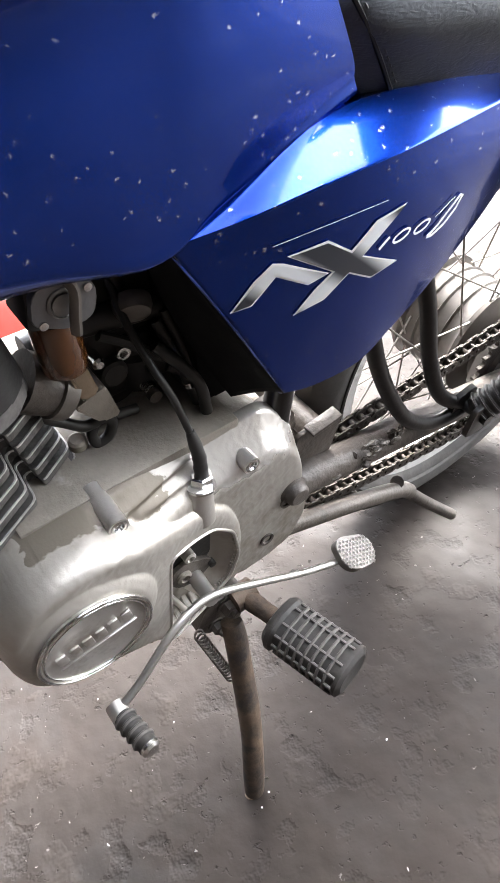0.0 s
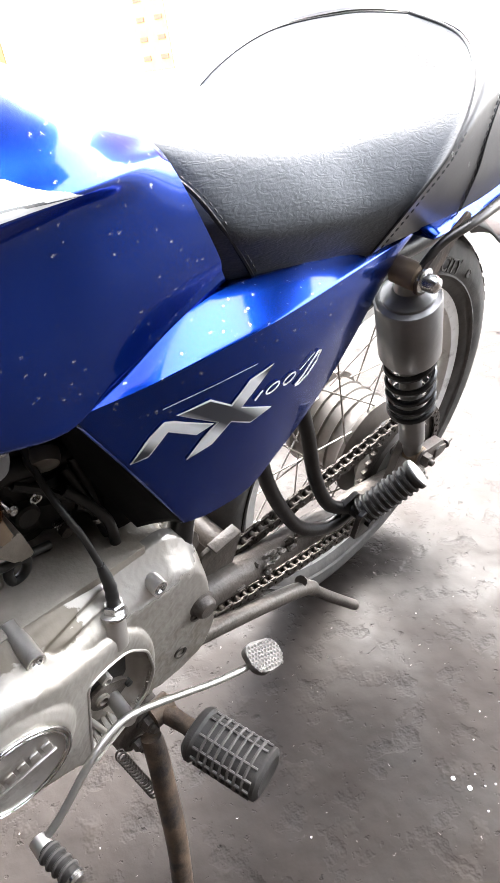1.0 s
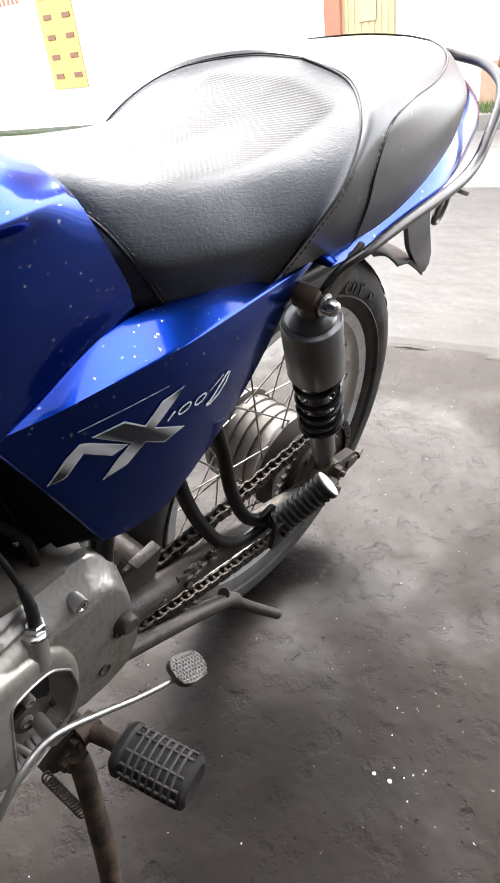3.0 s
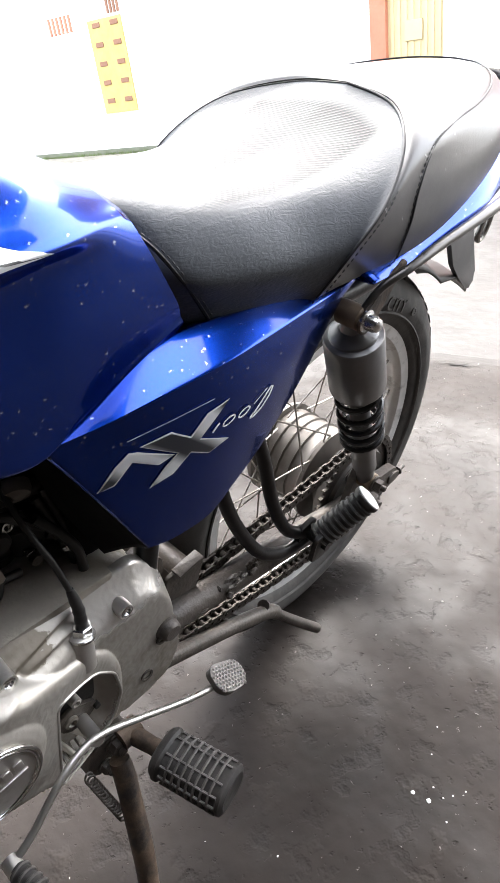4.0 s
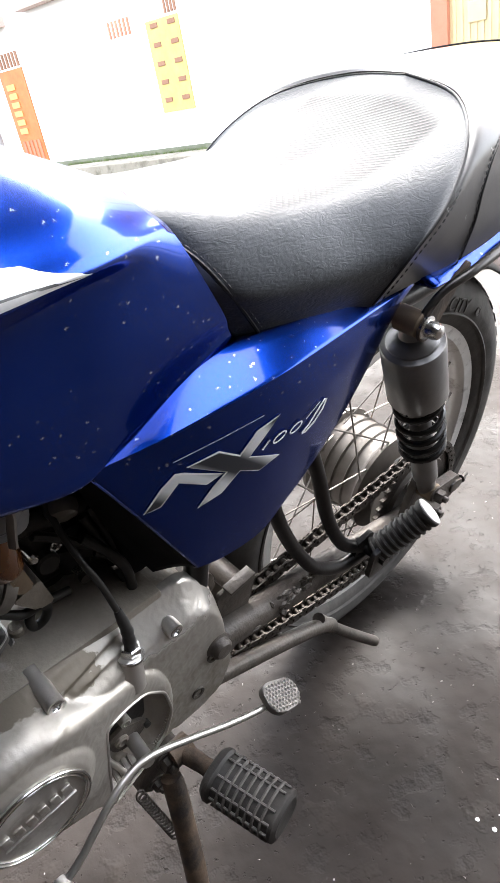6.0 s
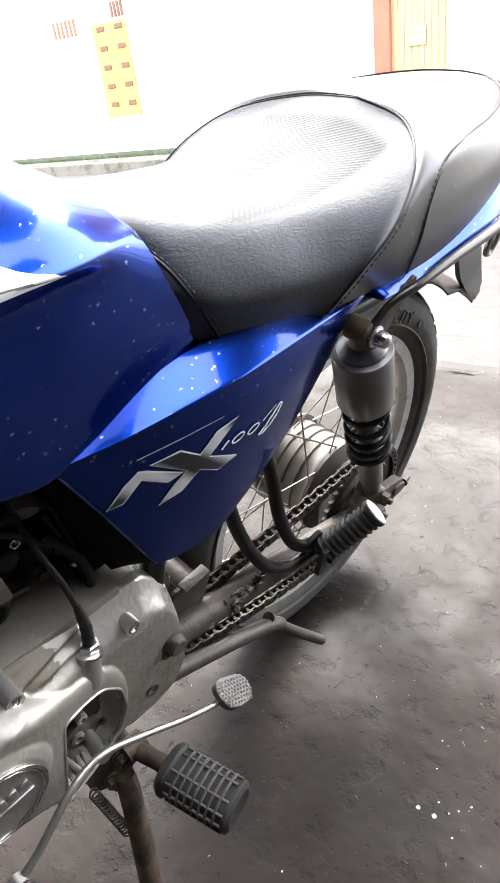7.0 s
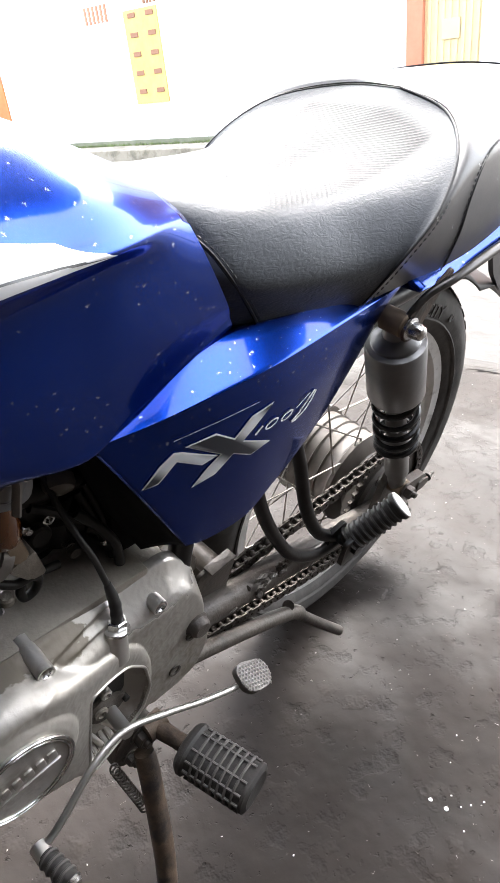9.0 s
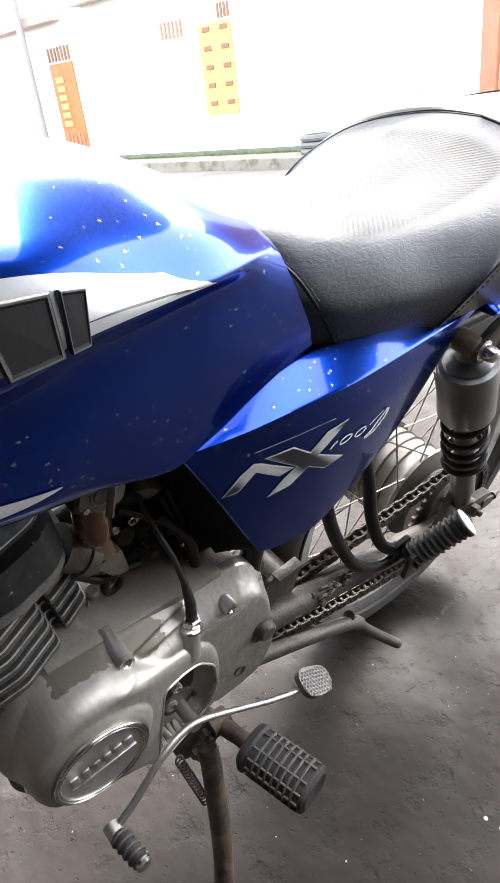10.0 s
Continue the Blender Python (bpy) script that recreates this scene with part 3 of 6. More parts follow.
def make_tank():
    bm = bmesh.new()
    rows = [mirrored(r) for r in TANK_SHEET]
    V = grid(bm, rows)
    bm.faces.new([v for v in V[0]])
    bm.faces.new([v for v in V[-1]][::-1])
    for a, b in zip(V, V[1:]):
        bm.faces.new((a[0], a[-1], b[-1], b[0]))
    t = part("fuel_tank", bm, "blue", bike, "metallic blue fuel tank, chipped and dusty", angle=60)
    def sticker(name, material, label, u0, u1, low, high, off=0.0012, n=40, m=8):
        """A thin sheet pressed on the tank between two lines."""
        bm, rows = bmesh.new(), []
        for i in range(n + 1):
            u = u0 + (u1 - u0) * i / n
            rows.append([tank_at(u, v)[0] + tank_at(u, v)[1] * off for v in np.linspace(low(u), high(u), m)])
        grid(bm, rows)
        part(name, bm, material, t, label, angle=180)

    # silver band with a dark line along the shoulder crease
    grow = lambda u: min(1, max(0, (u - 1.27) / .8))
    sticker("band_decal", "silver", "silver band sticker", 1.27, 4.9, lambda u: 5.02 - .02 * grow(u), lambda u: 5.03 + .93 * grow(u))
    sticker("pinstripe", "decal_dark", "dark pinstripe", 1.33, 3.1, lambda u: 5.03 + .20 * grow(u), lambda u: 5.03 + .20 * grow(u) + .015 + .06 * math.sin(math.pi * min(1, max(0, (u - 1.33) / 1.77))), .0018, 40, 3)
    sticker("lower_decal", "silver", "silver lower sticker", 3.52, 4.9, lambda u: 2.30 - .1 * min(1, (u - 3.52) / .5), lambda u: 2.32 + .20 * min(1, (u - 3.52) / .5))
    # tank badge: plain dark raised blocks
    for u0, u1 in ((3.12, 3.37), (3.44, 3.92), (3.98, 4.22), (4.28, 4.55)):
        bm = bmesh.new()
        c = [tank_at(u, v) for v in (4.99, 5.74) for u in (u0, u1)]
        rings = []
        for grow_by, off in ((0.0, .0005), (0.0, .0060), (.07, .0075), (.13, .0075), (.20, .0066)):
            mid = sum((c[k][0] + c[k][1] * off for k in range(4)), Vector()) / 4
            rings.append([bm.verts.new((c[k][0] + c[k][1] * off).lerp(mid, grow_by)) for k in (0, 1, 3, 2)])
        for a, b in zip(rings, rings[1:]):
            for k in range(4):
                bm.faces.new((a[k], a[(k + 1) % 4], b[(k + 1) % 4], b[k]))
        bm.faces.new(rings[0][::-1])
        bm.faces.new(rings[-1])
        blk = part("badge_block", bm, "plastic", t, "dark raised badge block with a worn grey edge", smooth=False)
        blk.data.materials.append(M["tap_metal"])
        for f in list(blk.data.polygons)[8:12]:
            f.material_index = 1
    return t


tank = make_tank()

# side cover: crease on top, front edge, bottom edge
CREASE = spline([(-.502, -.101, .675), (-.464, -.112, .681), (-.442, -.119, .686), (-.408, -.126, .692), (-.350, -.130, .696), (-.277, -.125, .697), (-.183, -.116, .698), (-.146, -.112, .700)], 8)
LEDGE = spline([(-.500, -.099, .6762), (-.482, -.095, .682), (-.460, -.094, .688), (-.408, -.094, .7045), (-.360, -.0940, .7135), (-.306, -.1015, .7125), (-.254, -.105, .7085), (-.187, -.107, .7045), (-.147, -.110, .703)], 8)
FRONT = spline([(-.502, -.101, .675), (-.486, -.108, .645), (-.468, -.114, .610), (-.450, -.118, .574), (-.432, -.121, .538)], 6)
BOTTOM = spline([(-.432, -.121, .538), (-.404, -.123, .531), (-.362, -.125, .532), (-.330, -.126, .552), (-.297, -.126, .575), (-.258, -.123, .603), (-.220, -.119, .636), (-.173, -.113, .682), (-.146, -.110, .696)], 8)


def along(line, t):
    i = min(max(t, 0), 1) * (len(line) - 1.0001)
    a = int(i)
    return line[a].lerp(line[min(a + 1, len(line) - 1)], i - a)


def cover_at(s, t):
    """The outer face of the side cover: s from front to tail, t from crease down."""
    top, bot = along(CREASE, s), along(BOTTOM, s)
    left, right = along(FRONT, t), CREASE[-1].lerp(BOTTOM[-1], t)
    c00, c10, c01, c11 = CREASE[0], CREASE[-1], BOTTOM[0], BOTTOM[-1]
    p = top.lerp(bot, t) + left.lerp(right, s) - c00.lerp(c10, s).lerp(c01.lerp(c11, s), t)
    return p + Vector((0, -0.004 * math.sin(math.pi * t) * math.sin(math.pi * s) ** 0.6, 0))


def make_cover():
    bm, n, k = bmesh.new(), 40, 18
    rows = [[cover_at(i / n, j / k) for j in range(k + 1)] for i in range(n + 1)]
    edge = [r[0] for r in rows]
    full = []
    for i, r in enumerate(rows):
        inner = along(LEDGE, i / n)
        ledge = [inner + Vector((0, 0.022, -0.006)), inner, inner.lerp(r[0], 0.33), inner.lerp(r[0], 0.66), inner.lerp(r[0], 0.90), inner.lerp(r[0], 0.975), r[0].lerp(r[1], 0.10)]
        low = r[-1]
        back = [low + Vector((0, 0.004, -0.004)), low + Vector((0, 0.022, -0.004))]
        full.append(ledge + r[1:] + back)
    grid(bm, full)
    sc = part("side_cover", bm, "blue", bike, "metallic blue side cover with paint chips", angle=24)
    sd = sc.modifiers.new("thickness", "SOLIDIFY")
    sd.thickness, sd.offset = 0.002, -1
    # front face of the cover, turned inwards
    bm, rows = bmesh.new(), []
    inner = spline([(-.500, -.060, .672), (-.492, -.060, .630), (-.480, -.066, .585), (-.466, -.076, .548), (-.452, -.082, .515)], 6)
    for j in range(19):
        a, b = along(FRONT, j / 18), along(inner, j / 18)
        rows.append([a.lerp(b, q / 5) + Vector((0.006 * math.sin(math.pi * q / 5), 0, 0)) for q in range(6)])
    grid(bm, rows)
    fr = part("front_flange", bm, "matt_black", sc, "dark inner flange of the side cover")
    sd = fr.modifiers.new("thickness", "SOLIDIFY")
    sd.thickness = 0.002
    # emblem: crossed angular strokes, then a row of small strokes
    probe = [cover_at(i / 80, j / 48) for i in range(81) for j in range(49)]
    px, pz, py = np.array([p.x for p in probe]), np.array([p.z for p in probe]), np.array([p.y for p in probe])

    def lay(bm, off):
        """Presses a flat outline on to the cover."""
        for v in bm.verts:
            w = 1 / ((px - v.co.x) ** 2 + (pz - v.co.z) ** 2 + 4e-6) ** 2
            v.co.y = float((w * py).sum() / w.sum()) - off

    def stroke(poly, material, name, label, inset_by, off):
        bm = bmesh.new()
        f = bm.faces.new([bm.verts.new((x, 0, z)) for x, z in poly])
        f.normal_update()
        if inset_by:
            r = bmesh.ops.inset_region(bm, faces=[f], thickness=inset_by, use_boundary=True)
            bmesh.ops.delete(bm, geom=r["faces"], context="FACES")
        bmesh.ops.triangulate(bm, faces=bm.faces)
        bmesh.ops.subdivide_edges(bm, edges=bm.edges, cuts=2, use_grid_fill=True)
        lay(bm, off)
        return part(name, bm, material, sc, label, angle=180)

    def emblem(poly, name="emblem_stroke", material="chrome_decal", edge=True):
        if edge:
            stroke(poly, "white_print", "emblem_outline", "pale outline of the emblem", 0, 0.0010)
        return stroke(poly, material, name, "printed emblem stroke", 0.0016 if edge else 0, 0.0016)

    emblem([(-.471, .625), (-.455, .643), (-.443, .652), (-.436, .650), (-.404, .633), (-.419, .629), (-.441, .642), (-.457, .626)])
    emblem([(-.434, .654), (-.407, .657), (-.389, .644), (-.372, .659), (-.348, .663), (-.379, .637), (-.347, .621), (-.370, .616), (-.389, .627), (-.406, .613), (-.429, .609), (-.414, .624), (-.402, .633)])

    def small(line, w):
        """A thin printed stroke that follows a bent line."""
        bm, left, right = bmesh.new(), [], []
        pts = [Vector((x, 0, z)) for x, z in line]
        for k, p in enumerate(pts):
            d = (pts[min(k + 1, len(pts) - 1)] - pts[max(k - 1, 0)]).normalized()
            nrm = Vector((-d.z, 0, d.x)) * w / 2
            left.append(bm.verts.new(p + nrm)), right.append(bm.verts.new(p - nrm))
        for k in range(len(pts) - 1):
            bm.faces.new((left[k], left[k + 1], right[k + 1], right[k]))
        lay(bm, 0.0014)
        part("small_mark", bm, "white_print", sc, "small printed mark", angle=180)

    small([(-.367, .637), (-.361, .642), (-.359, .643)], .0022)
    for cx, cz in ((-.3485, .6405), (-.330, .6400)):
        small([(cx + .0062 * math.cos(a) + .003 * math.sin(a), cz + .0036 * math.sin(a)) for a in np.linspace(0, 2 * math.pi, 19)], .0018)
    small([(-.322, .629), (-.313, .634), (-.302, .643), (-.294, .649), (-.291, .648), (-.296, .640), (-.306, .632), (-.317, .628), (-.322, .629)], .0026)
    small([(-.318, .642), (-.309, .646), (-.300, .650)], .0012)
    small([(-.443, .663), (-.404, .668), (-.365, .670)], .0005)
    return sc


cover = make_cover()

# seat: rings from the bottom edge to the middle of the top
SEAT = [
    [(-0.340, -0.083, 0.699), (-0.365, -0.083, 0.735), (-0.375, -0.083, 0.762), (-0.386, -0.060, 0.793), (-0.394, -0.045, 0.810), (-0.402, 0.000, 0.818)],
    [(-0.322, -0.089, 0.697), (-0.338, -0.096, 0.730), (-0.350, -0.100, 0.756), (-0.365, -0.073, 0.792), (-0.370, -0.044, 0.808), (-0.375, 0.000, 0.812)],
    [(-0.285, -0.096, 0.695), (-0.295, -0.108, 0.727), (-0.300, -0.112, 0.753), (-0.310, -0.087, 0.787), (-0.310, -0.054, 0.797), (-0.310, 0.000, 0.796)],
    [(-0.245, -0.104, 0.697), (-0.245, -0.118, 0.726), (-0.240, -0.122, 0.751), (-0.225, -0.095, 0.784), (-0.215, -0.054, 0.792), (-0.210, 0.000, 0.788)],
    [(-.228, -.112, .699), (-.215, -.130, .733), (-.193, -.134, .762), (-.155, -.116, .793), (-.125, -.063, .806), (-.120, 0, .808)],
    [(-0.222, -0.118, 0.702), (-0.205, -0.137, 0.745), (-0.165, -0.139, 0.780), (-0.110, -0.114, 0.814), (-0.056, -0.062, 0.831), (-0.045, 0.000, 0.838)],
]
PILLION = [
    [(-.220, -.118, .702), (-.203, -.136, .745), (-.162, -.138, .781), (-.107, -.114, .816), (-.053, -.062, .834), (-.042, 0, .840)],
    [(-.200, -.120, .705), (-.185, -.137, .748), (-.145, -.139, .787), (-.095, -.117, .821), (-.045, -.065, .838), (-.030, 0, .842)],
    [(-.115, -.132, .715), (-.112, -.137, .750), (-.100, -.134, .793), (-.055, -.120, .819), (-.010, -.070, .838), (0, 0, .843)],
    [(-.020, -.131, .722), (-.015, -.133, .755), (0, -.128, .790), (.020, -.108, .823), (.050, -.065, .838), (.060, 0, .842)],
    [(.075, -.120, .750), (.080, -.121, .772), (.090, -.117, .800), (.100, -.092, .826), (.120, -.055, .838), (.130, 0, .841)],
    [(.150, -.098, .775), (.155, -.098, .790), (.160, -.093, .808), (.165, -.070, .828), (.185, -.045, .836), (.195, 0, .839)],
    [(.222, -.045, .800), (.225, -.045, .810), (.226, -.043, .818), (.224, -.035, .828), (.222, -.020, .832), (.224, 0, .834)],
]


def pad(name, keys, material, label, front=True, rear=True):
    bm = bmesh.new()
    sheet = surface(keys, 8, 8)
    V = grid(bm, [mirrored(r) for r in sheet])
    if front:
        bm.faces.new(V[0])
    if rear:
        bm.faces.new(V[-1][::-1])
    for a, b in zip(V, V[1:]):
        bm.faces.new((a[0], a[-1], b[-1], b[0]))
    return part(name, bm, material, bike, label, angle=70)


seat = pad("rider_seat", SEAT, "leather", "black grained vinyl rider seat, shiny from wear", rear=False)
pillion = pad("pillion_seat", PILLION, "vinyl", "dull black vinyl passenger seat", front=False)
ring = mirrored(spline(SEAT[-1], 6))
part("piping", tube(bmesh.new(), [p + Vector((0.001, 0, 0.0012)) for p in ring if p.y < 0.004], 0.0014, 8), "plastic", seat, "black piping")
part("piping", tube(bmesh.new(), [p + Vector((0.001, 0, 0.0004)) for p in ring if p.y > -0.004], 0.0010, 8), "plastic", seat, "black piping")
PIP2 = spline([(-.118, -.134, .716), (-.112, -.138, .750), (-.106, -.1365, .780), (-.075, -.127, .812), (-.009, -.112, .8215), (.056, -.101, .828), (.120, -.080, .834), (.170, -.052, .838), (.200, -.02, .8395), (.205, 0, .8395)], 5)
part("piping", tube(bmesh.new(), mirrored(PIP2), 0.0011, 6), "plastic", pillion, "black seam piping")


def stitches(line, out, parent, gap=0.006, length=0.0035):
    """Stitches along a seam: short threads."""
    src, total, at = None, 0.0, []
    for a, b in zip(line, line[1:]):
        d = (b - a).length
        while total < d:
            at.append((a.lerp(b, total / d), (b - a).normalized()))
            total += gap
        total -= d
    for p, t in at:
        m = frame_to(p + out, t)
        if src is None:
            bm = bmesh.new()
            lathe(bm, [(0.0005, -length / 2), (0.0008, 0), (0.0005, length / 2)], (0, 0, 0), (0, 0, 1), 5)
            src = part("stitch", bm, "thread", parent, m=m)
        else:
            shared("stitch", src, parent, m)


stitches([p + Vector((0.008, -0.001, 0.001)) for p in spline(SEAT[-1], 6)[:18]], Vector((0, -0.001, 0)), seat)
stitches([p + Vector((-0.006, -0.0005, 0.0)) for p in PIP2[:20]], Vector((0, -0.001, 0)), pillion)
SEAM = spline([(-.404, -.03, .814), (-.398, -.052, .803), (-.383, -.083, .786), (-.366, -.092, .762), (-.349, -.094, .737), (-.332, -.092, .712)], 6)
part("front_seam", tube(bmesh.new(), SEAM, 0.0016, 6), "plastic", seat, "raised front seam")
stitches(SEAM, Vector((0.004, -0.002, 0.0)), seat)

# tail: painted strip below the seat
TAIL = [
    [(-.165, -.060, .700), (-.163, -.134, .704), (-.164, -.136, .708), (-.165, -.122, .713)],
    [(-.050, -.060, .706), (-.047, -.136, .709), (-.049, -.139, .716), (-.050, -.130, .724)],
    [(.066, -.060, .722), (.066, -.130, .727), (.068, -.132, .740), (.072, -.118, .754)],
    [(.165, -.050, .735), (.170, -.107, .740), (.165, -.109, .760), (.150, -.094, .780)],
    [(.235, -.030, .748), (.245, -.076, .752), (.242, -.076, .785), (.222, -.040, .815)],
    [(.262, 0, .755), (.280, 0, .765), (.282, 0, .80), (.255, 0, .822)],
]
bm = bmesh.new()
grid(bm, [list(r) for r in zip(*surface(TAIL, 6, 4))])
g2 = [[(x, -y, z) for x, y, z in r] for r in TAIL]
grid(bm, [list(r) for r in zip(*surface(g2, 6, 4))])
bmesh.ops.remove_doubles(bm, verts=bm.verts, dist=0.0004)
tail = part("tail_cowl", bm, "blue", bike, "blue tail cowl strip under the seat")
sd = tail.modifiers.new("thickness", "SOLIDIFY")
sd.thickness = 0.003

RAIL = [(-.172, -.1365, .676), (-.150, -.142, .699), (-.120, -.150, .711), (-.057, -.150, .720), (.030, -.148, .727), (.100, -.142, .731), (.140, -.137, .741), (.165, -.132, .757), (.215, -.118, .788), (.250, -.098, .806), (.280, -.060, .816), (.298, -.015, .816), (.300, 0, .816)]
RAIL_LINE = mirrored(spline(RAIL, 6))
rail = part("grab_rail", tube(bmesh.new(), RAIL_LINE, [.0042 + .0024 * min(1, max(0, (p.x + .16) / .20)) for p in RAIL_LINE], 12), "rail", bike, "dark worn chrome grab rail round the tail")
bm = bmesh.new()
prism(bm, rounded([(-.184, .672), (-.178, .658), (-.163, .657), (-.154, .668), (-.128, .699), (-.112, .711), (-.118, .720), (-.142, .706)], 0.005), -.141, -.1445, 0.001)
part("rail_bracket", bm, "rust", rail, "rusty flattened end of the rail")
bm = bmesh.new()
tube(bm, spline([(.062, -.138, .716), (.055, -.138, .700), (.056, -.138, .690), (.066, -.138, .690), (.074, -.138, .702), (.077, -.138, .716)], 5), 0.0035, 8)
part("luggage_hook", bm, "chrome", rail, "small steel luggage hook")
box(bm := bmesh.new(), (.135, -.128, .705), (.04, .012, .005), pose(0, 0, 0, 0, 20, 0), 0.001)
part("tab", bm, "black_metal", rail)

# rear mudguard and flap
bm, rows = bmesh.new(), []
for a in np.linspace(122, 52, 20):
    c, s = math.cos(radians(a)), math.sin(radians(a))
    rows.append([(AX.x + .345 * c - .02 * abs(y / .055) ** 2 * c, y, AX.z + .345 * s - .02 * abs(y / .055) ** 2 * s) for y in np.linspace(-.055, .055, 9)])
for x, z, w in ((.235, .570, .052), (.262, .552, .051), (.285, .537, .050), (.300, .524, .046)):
    rows.append([(x, y, z - .012 * abs(y / w) ** 2) for y in np.linspace(-w, w, 9)])
grid(bm, rows)
guard = part("rear_mudguard", bm, "plastic", bike, "black plastic rear mudguard")
sd = guard.modifiers.new("thickness", "SOLIDIFY")
sd.thickness = 0.003
bm = bmesh.new()
prism(bm, rounded([(.150, .640), (.180, .625), (.205, .585), (.232, .560), (.278, .523), (.292, .526), (.296, .545), (.262, .600), (.228, .660)], 0.008), -.046, -.054, 0.003)
part("flap", bm, "vinyl", guard, "grey mudguard side stay")

# rear wheel
Y = Vector((0, -1, 0))   # out of the bike's left side


WORD_AT = 66   # degrees round the wheel


def make_wheel():
    rim_prof = [(.2165, -.016), (.2135, -.006), (.2135, .006), (.2165, .016), (.222, .022), (.238, .0245), (.2395, .022), (.238, .018), (.228, .014), (.225, 0), (.228, -.014), (.238, -.018), (.2395, -.022), (.238, -.0245), (.222, -.022)]
    rim = part("rear_wheel", lathe(bmesh.new(), rim_prof, AX, Y, 96, True), "rim", bike, "dulled chrome rim of the rear wheel")
    prof = []
    for a in np.linspace(-150, 150, 31):
        rr, hh = math.cos(radians(a)), math.sin(radians(a))
        prof.append((.270 + .0425 * rr, .0385 * hh * (1.0 if abs(a) < 100 else 0.95)))
    part("tyre", lathe(bmesh.new(), prof, AX, Y, 128, True), "tyre", rim, "worn dusty road tyre", angle=60)
    # raised tread blocks across the crown, and sidewall ridge
    src = None
    for k in range(54):
        for side in (-1, 1):
            a = 2 * math.pi * (k + (0.5 if side > 0 else 0)) / 54
            if src is None:
                bm, rows = bmesh.new(), []
                for b in np.linspace(4, 40, 6):
                    rr, hh = math.cos(radians(b)), math.sin(radians(b))
                    row = []
                    for q, w in ((-1, .0), (-.85, .0022), (.85, .0022), (1, .0)):
                        ang = q * 0.043 + 0.0016 * (b - 6)
                        R = .270 + (.0427 + w * .7) * rr
                        row.append((R * math.cos(ang), -(.0387 + w) * hh, R * math.sin(ang)))
                    rows.append(row)
                grid(bm, rows)
                src = part("tread_block", bm, "tyre", rim, angle=30, m=Matrix.Translation(AX) @ Matrix.Rotation(-a, 4, "Y"))
            else:
                m = Matrix.Translation(AX) @ Matrix.Rotation(-a, 4, "Y")
                shared("tread_block", src, rim, m if side > 0 else m @ Matrix.Rotation(math.pi, 4, "X"))
    part("sidewall_ridge", lathe(bmesh.new(), [(.252, .034), (.2555, .0375), (.258, .0365), (.258, .033)], AX, Y, 96, True), "tyre", rim)
    # raised word and a worn mark on the tyre wall
    txt = bpy.data.curves.new("word", "FONT")
    txt.body, txt.size, txt.extrude, txt.align_x, txt.align_y = "CITY", .0275, .0009, "CENTER", "CENTER"
    tmp = bpy.data.objects.new("word", txt)
    me = bpy.data.meshes.new_from_object(tmp)
    bpy.data.objects.remove(tmp)
    bm = bmesh.new()
    bm.from_mesh(me)
    bpy.data.meshes.remove(me)
    up = radians(WORD_AT)
    m = Matrix.Translation(AX) @ Matrix.Rotation(math.pi / 2 - up, 4, "Y") @ Matrix.Translation((0, -.0389, .268)) @ Matrix.Rotation(math.pi / 2, 4, "X")
    part("raised_word", bm, "ridge", rim, "worn raised word on the tyre wall", m=m, smooth=False)
    bm = lathe(bmesh.new(), [(.0065, 0), (.0065, .0012), (.0050, .0016), (.0045, .0008)], AX + Vector((.271 * math.cos(up - .235), -.0383, .271 * math.sin(up - .235))), Y, 20)
    part("sidewall_mark", bm, "ridge", rim, "worn round raised mark")
    hub = [(.018, -.075), (.052, -.072), (.072, -.062), (.076, -.055), (.076, -.05), (.068, -.047), (.068, -.030), (.071, -.028), (.068, -.026), (.068, -.012), (.071, -.010), (.068, -.008), (.068, .008), (.071, .010),
           (.068, .012), (.068, .026), (.071, .03), (.076, .034), (.076, .040), (.066, .044), (.05, .05), (.046, .062), (.018, .066)]
    part("hub", lathe(bmesh.new(), hub, AX, Y, 64), "hub", rim, "dusty ribbed alloy drum hub")
    src = None
    for k in range(36):
        side = 1 if k % 2 else -1
        a = 2 * math.pi * k / 36
        da = radians(38) * (1 if (k // 2) % 2 else -1)
        p = AX + Vector((.074 * math.cos(a + da), side * -.037, .074 * math.sin(a + da)))
        q = AX + Vector((.2155 * math.cos(a), side * -.004, .2155 * math.sin(a)))
        m = frame_to(p, q - p)
        if src is None:
            bm = bmesh.new()
            L = (q - p).length
            lathe(bm, [(.0013, -.004), (.0013, L * .93), (.0022, L * .93), (.0022, L)], (0, 0, 0), (0, 0, 1), 6)
            src = part("spoke", bm, "spoke", rim, m=m)
        else:
            shared("spoke", src, rim, m)
    # toothed rear sprocket with its carrier
    bm, N, poly = bmesh.new(), 42, []
    for k in range(N):
        for f, r in ((0, .0845), (.25, .0865), (.42, .0925), (.58, .0925), (.75, .0865)):
            a = 2 * math.pi * (k + f) / N
            poly.append((AX.x + r * math.cos(a), AX.z + r * math.sin(a)))
    prism(bm, poly, -.082, -.087)
    sp = part("rear_sprocket", bm, "chain", rim, "greasy dark rear sprocket", smooth=False)
    bm = lathe(bmesh.new(), [(.03, .060), (.070, .066), (.072, .082), (.066, .092), (.06, .089), (.034, .090), (.03, .099), (.018, .1)], AX, Y, 48)
    for k in range(6):
        a = k * math.pi / 3
        hexnut(bm, AX + Vector((.048 * math.cos(a), -.089, .048 * math.sin(a))), Y, .0065, .009)
    part("sprocket_carrier", bm, "hub", rim, "dusty sprocket carrier")
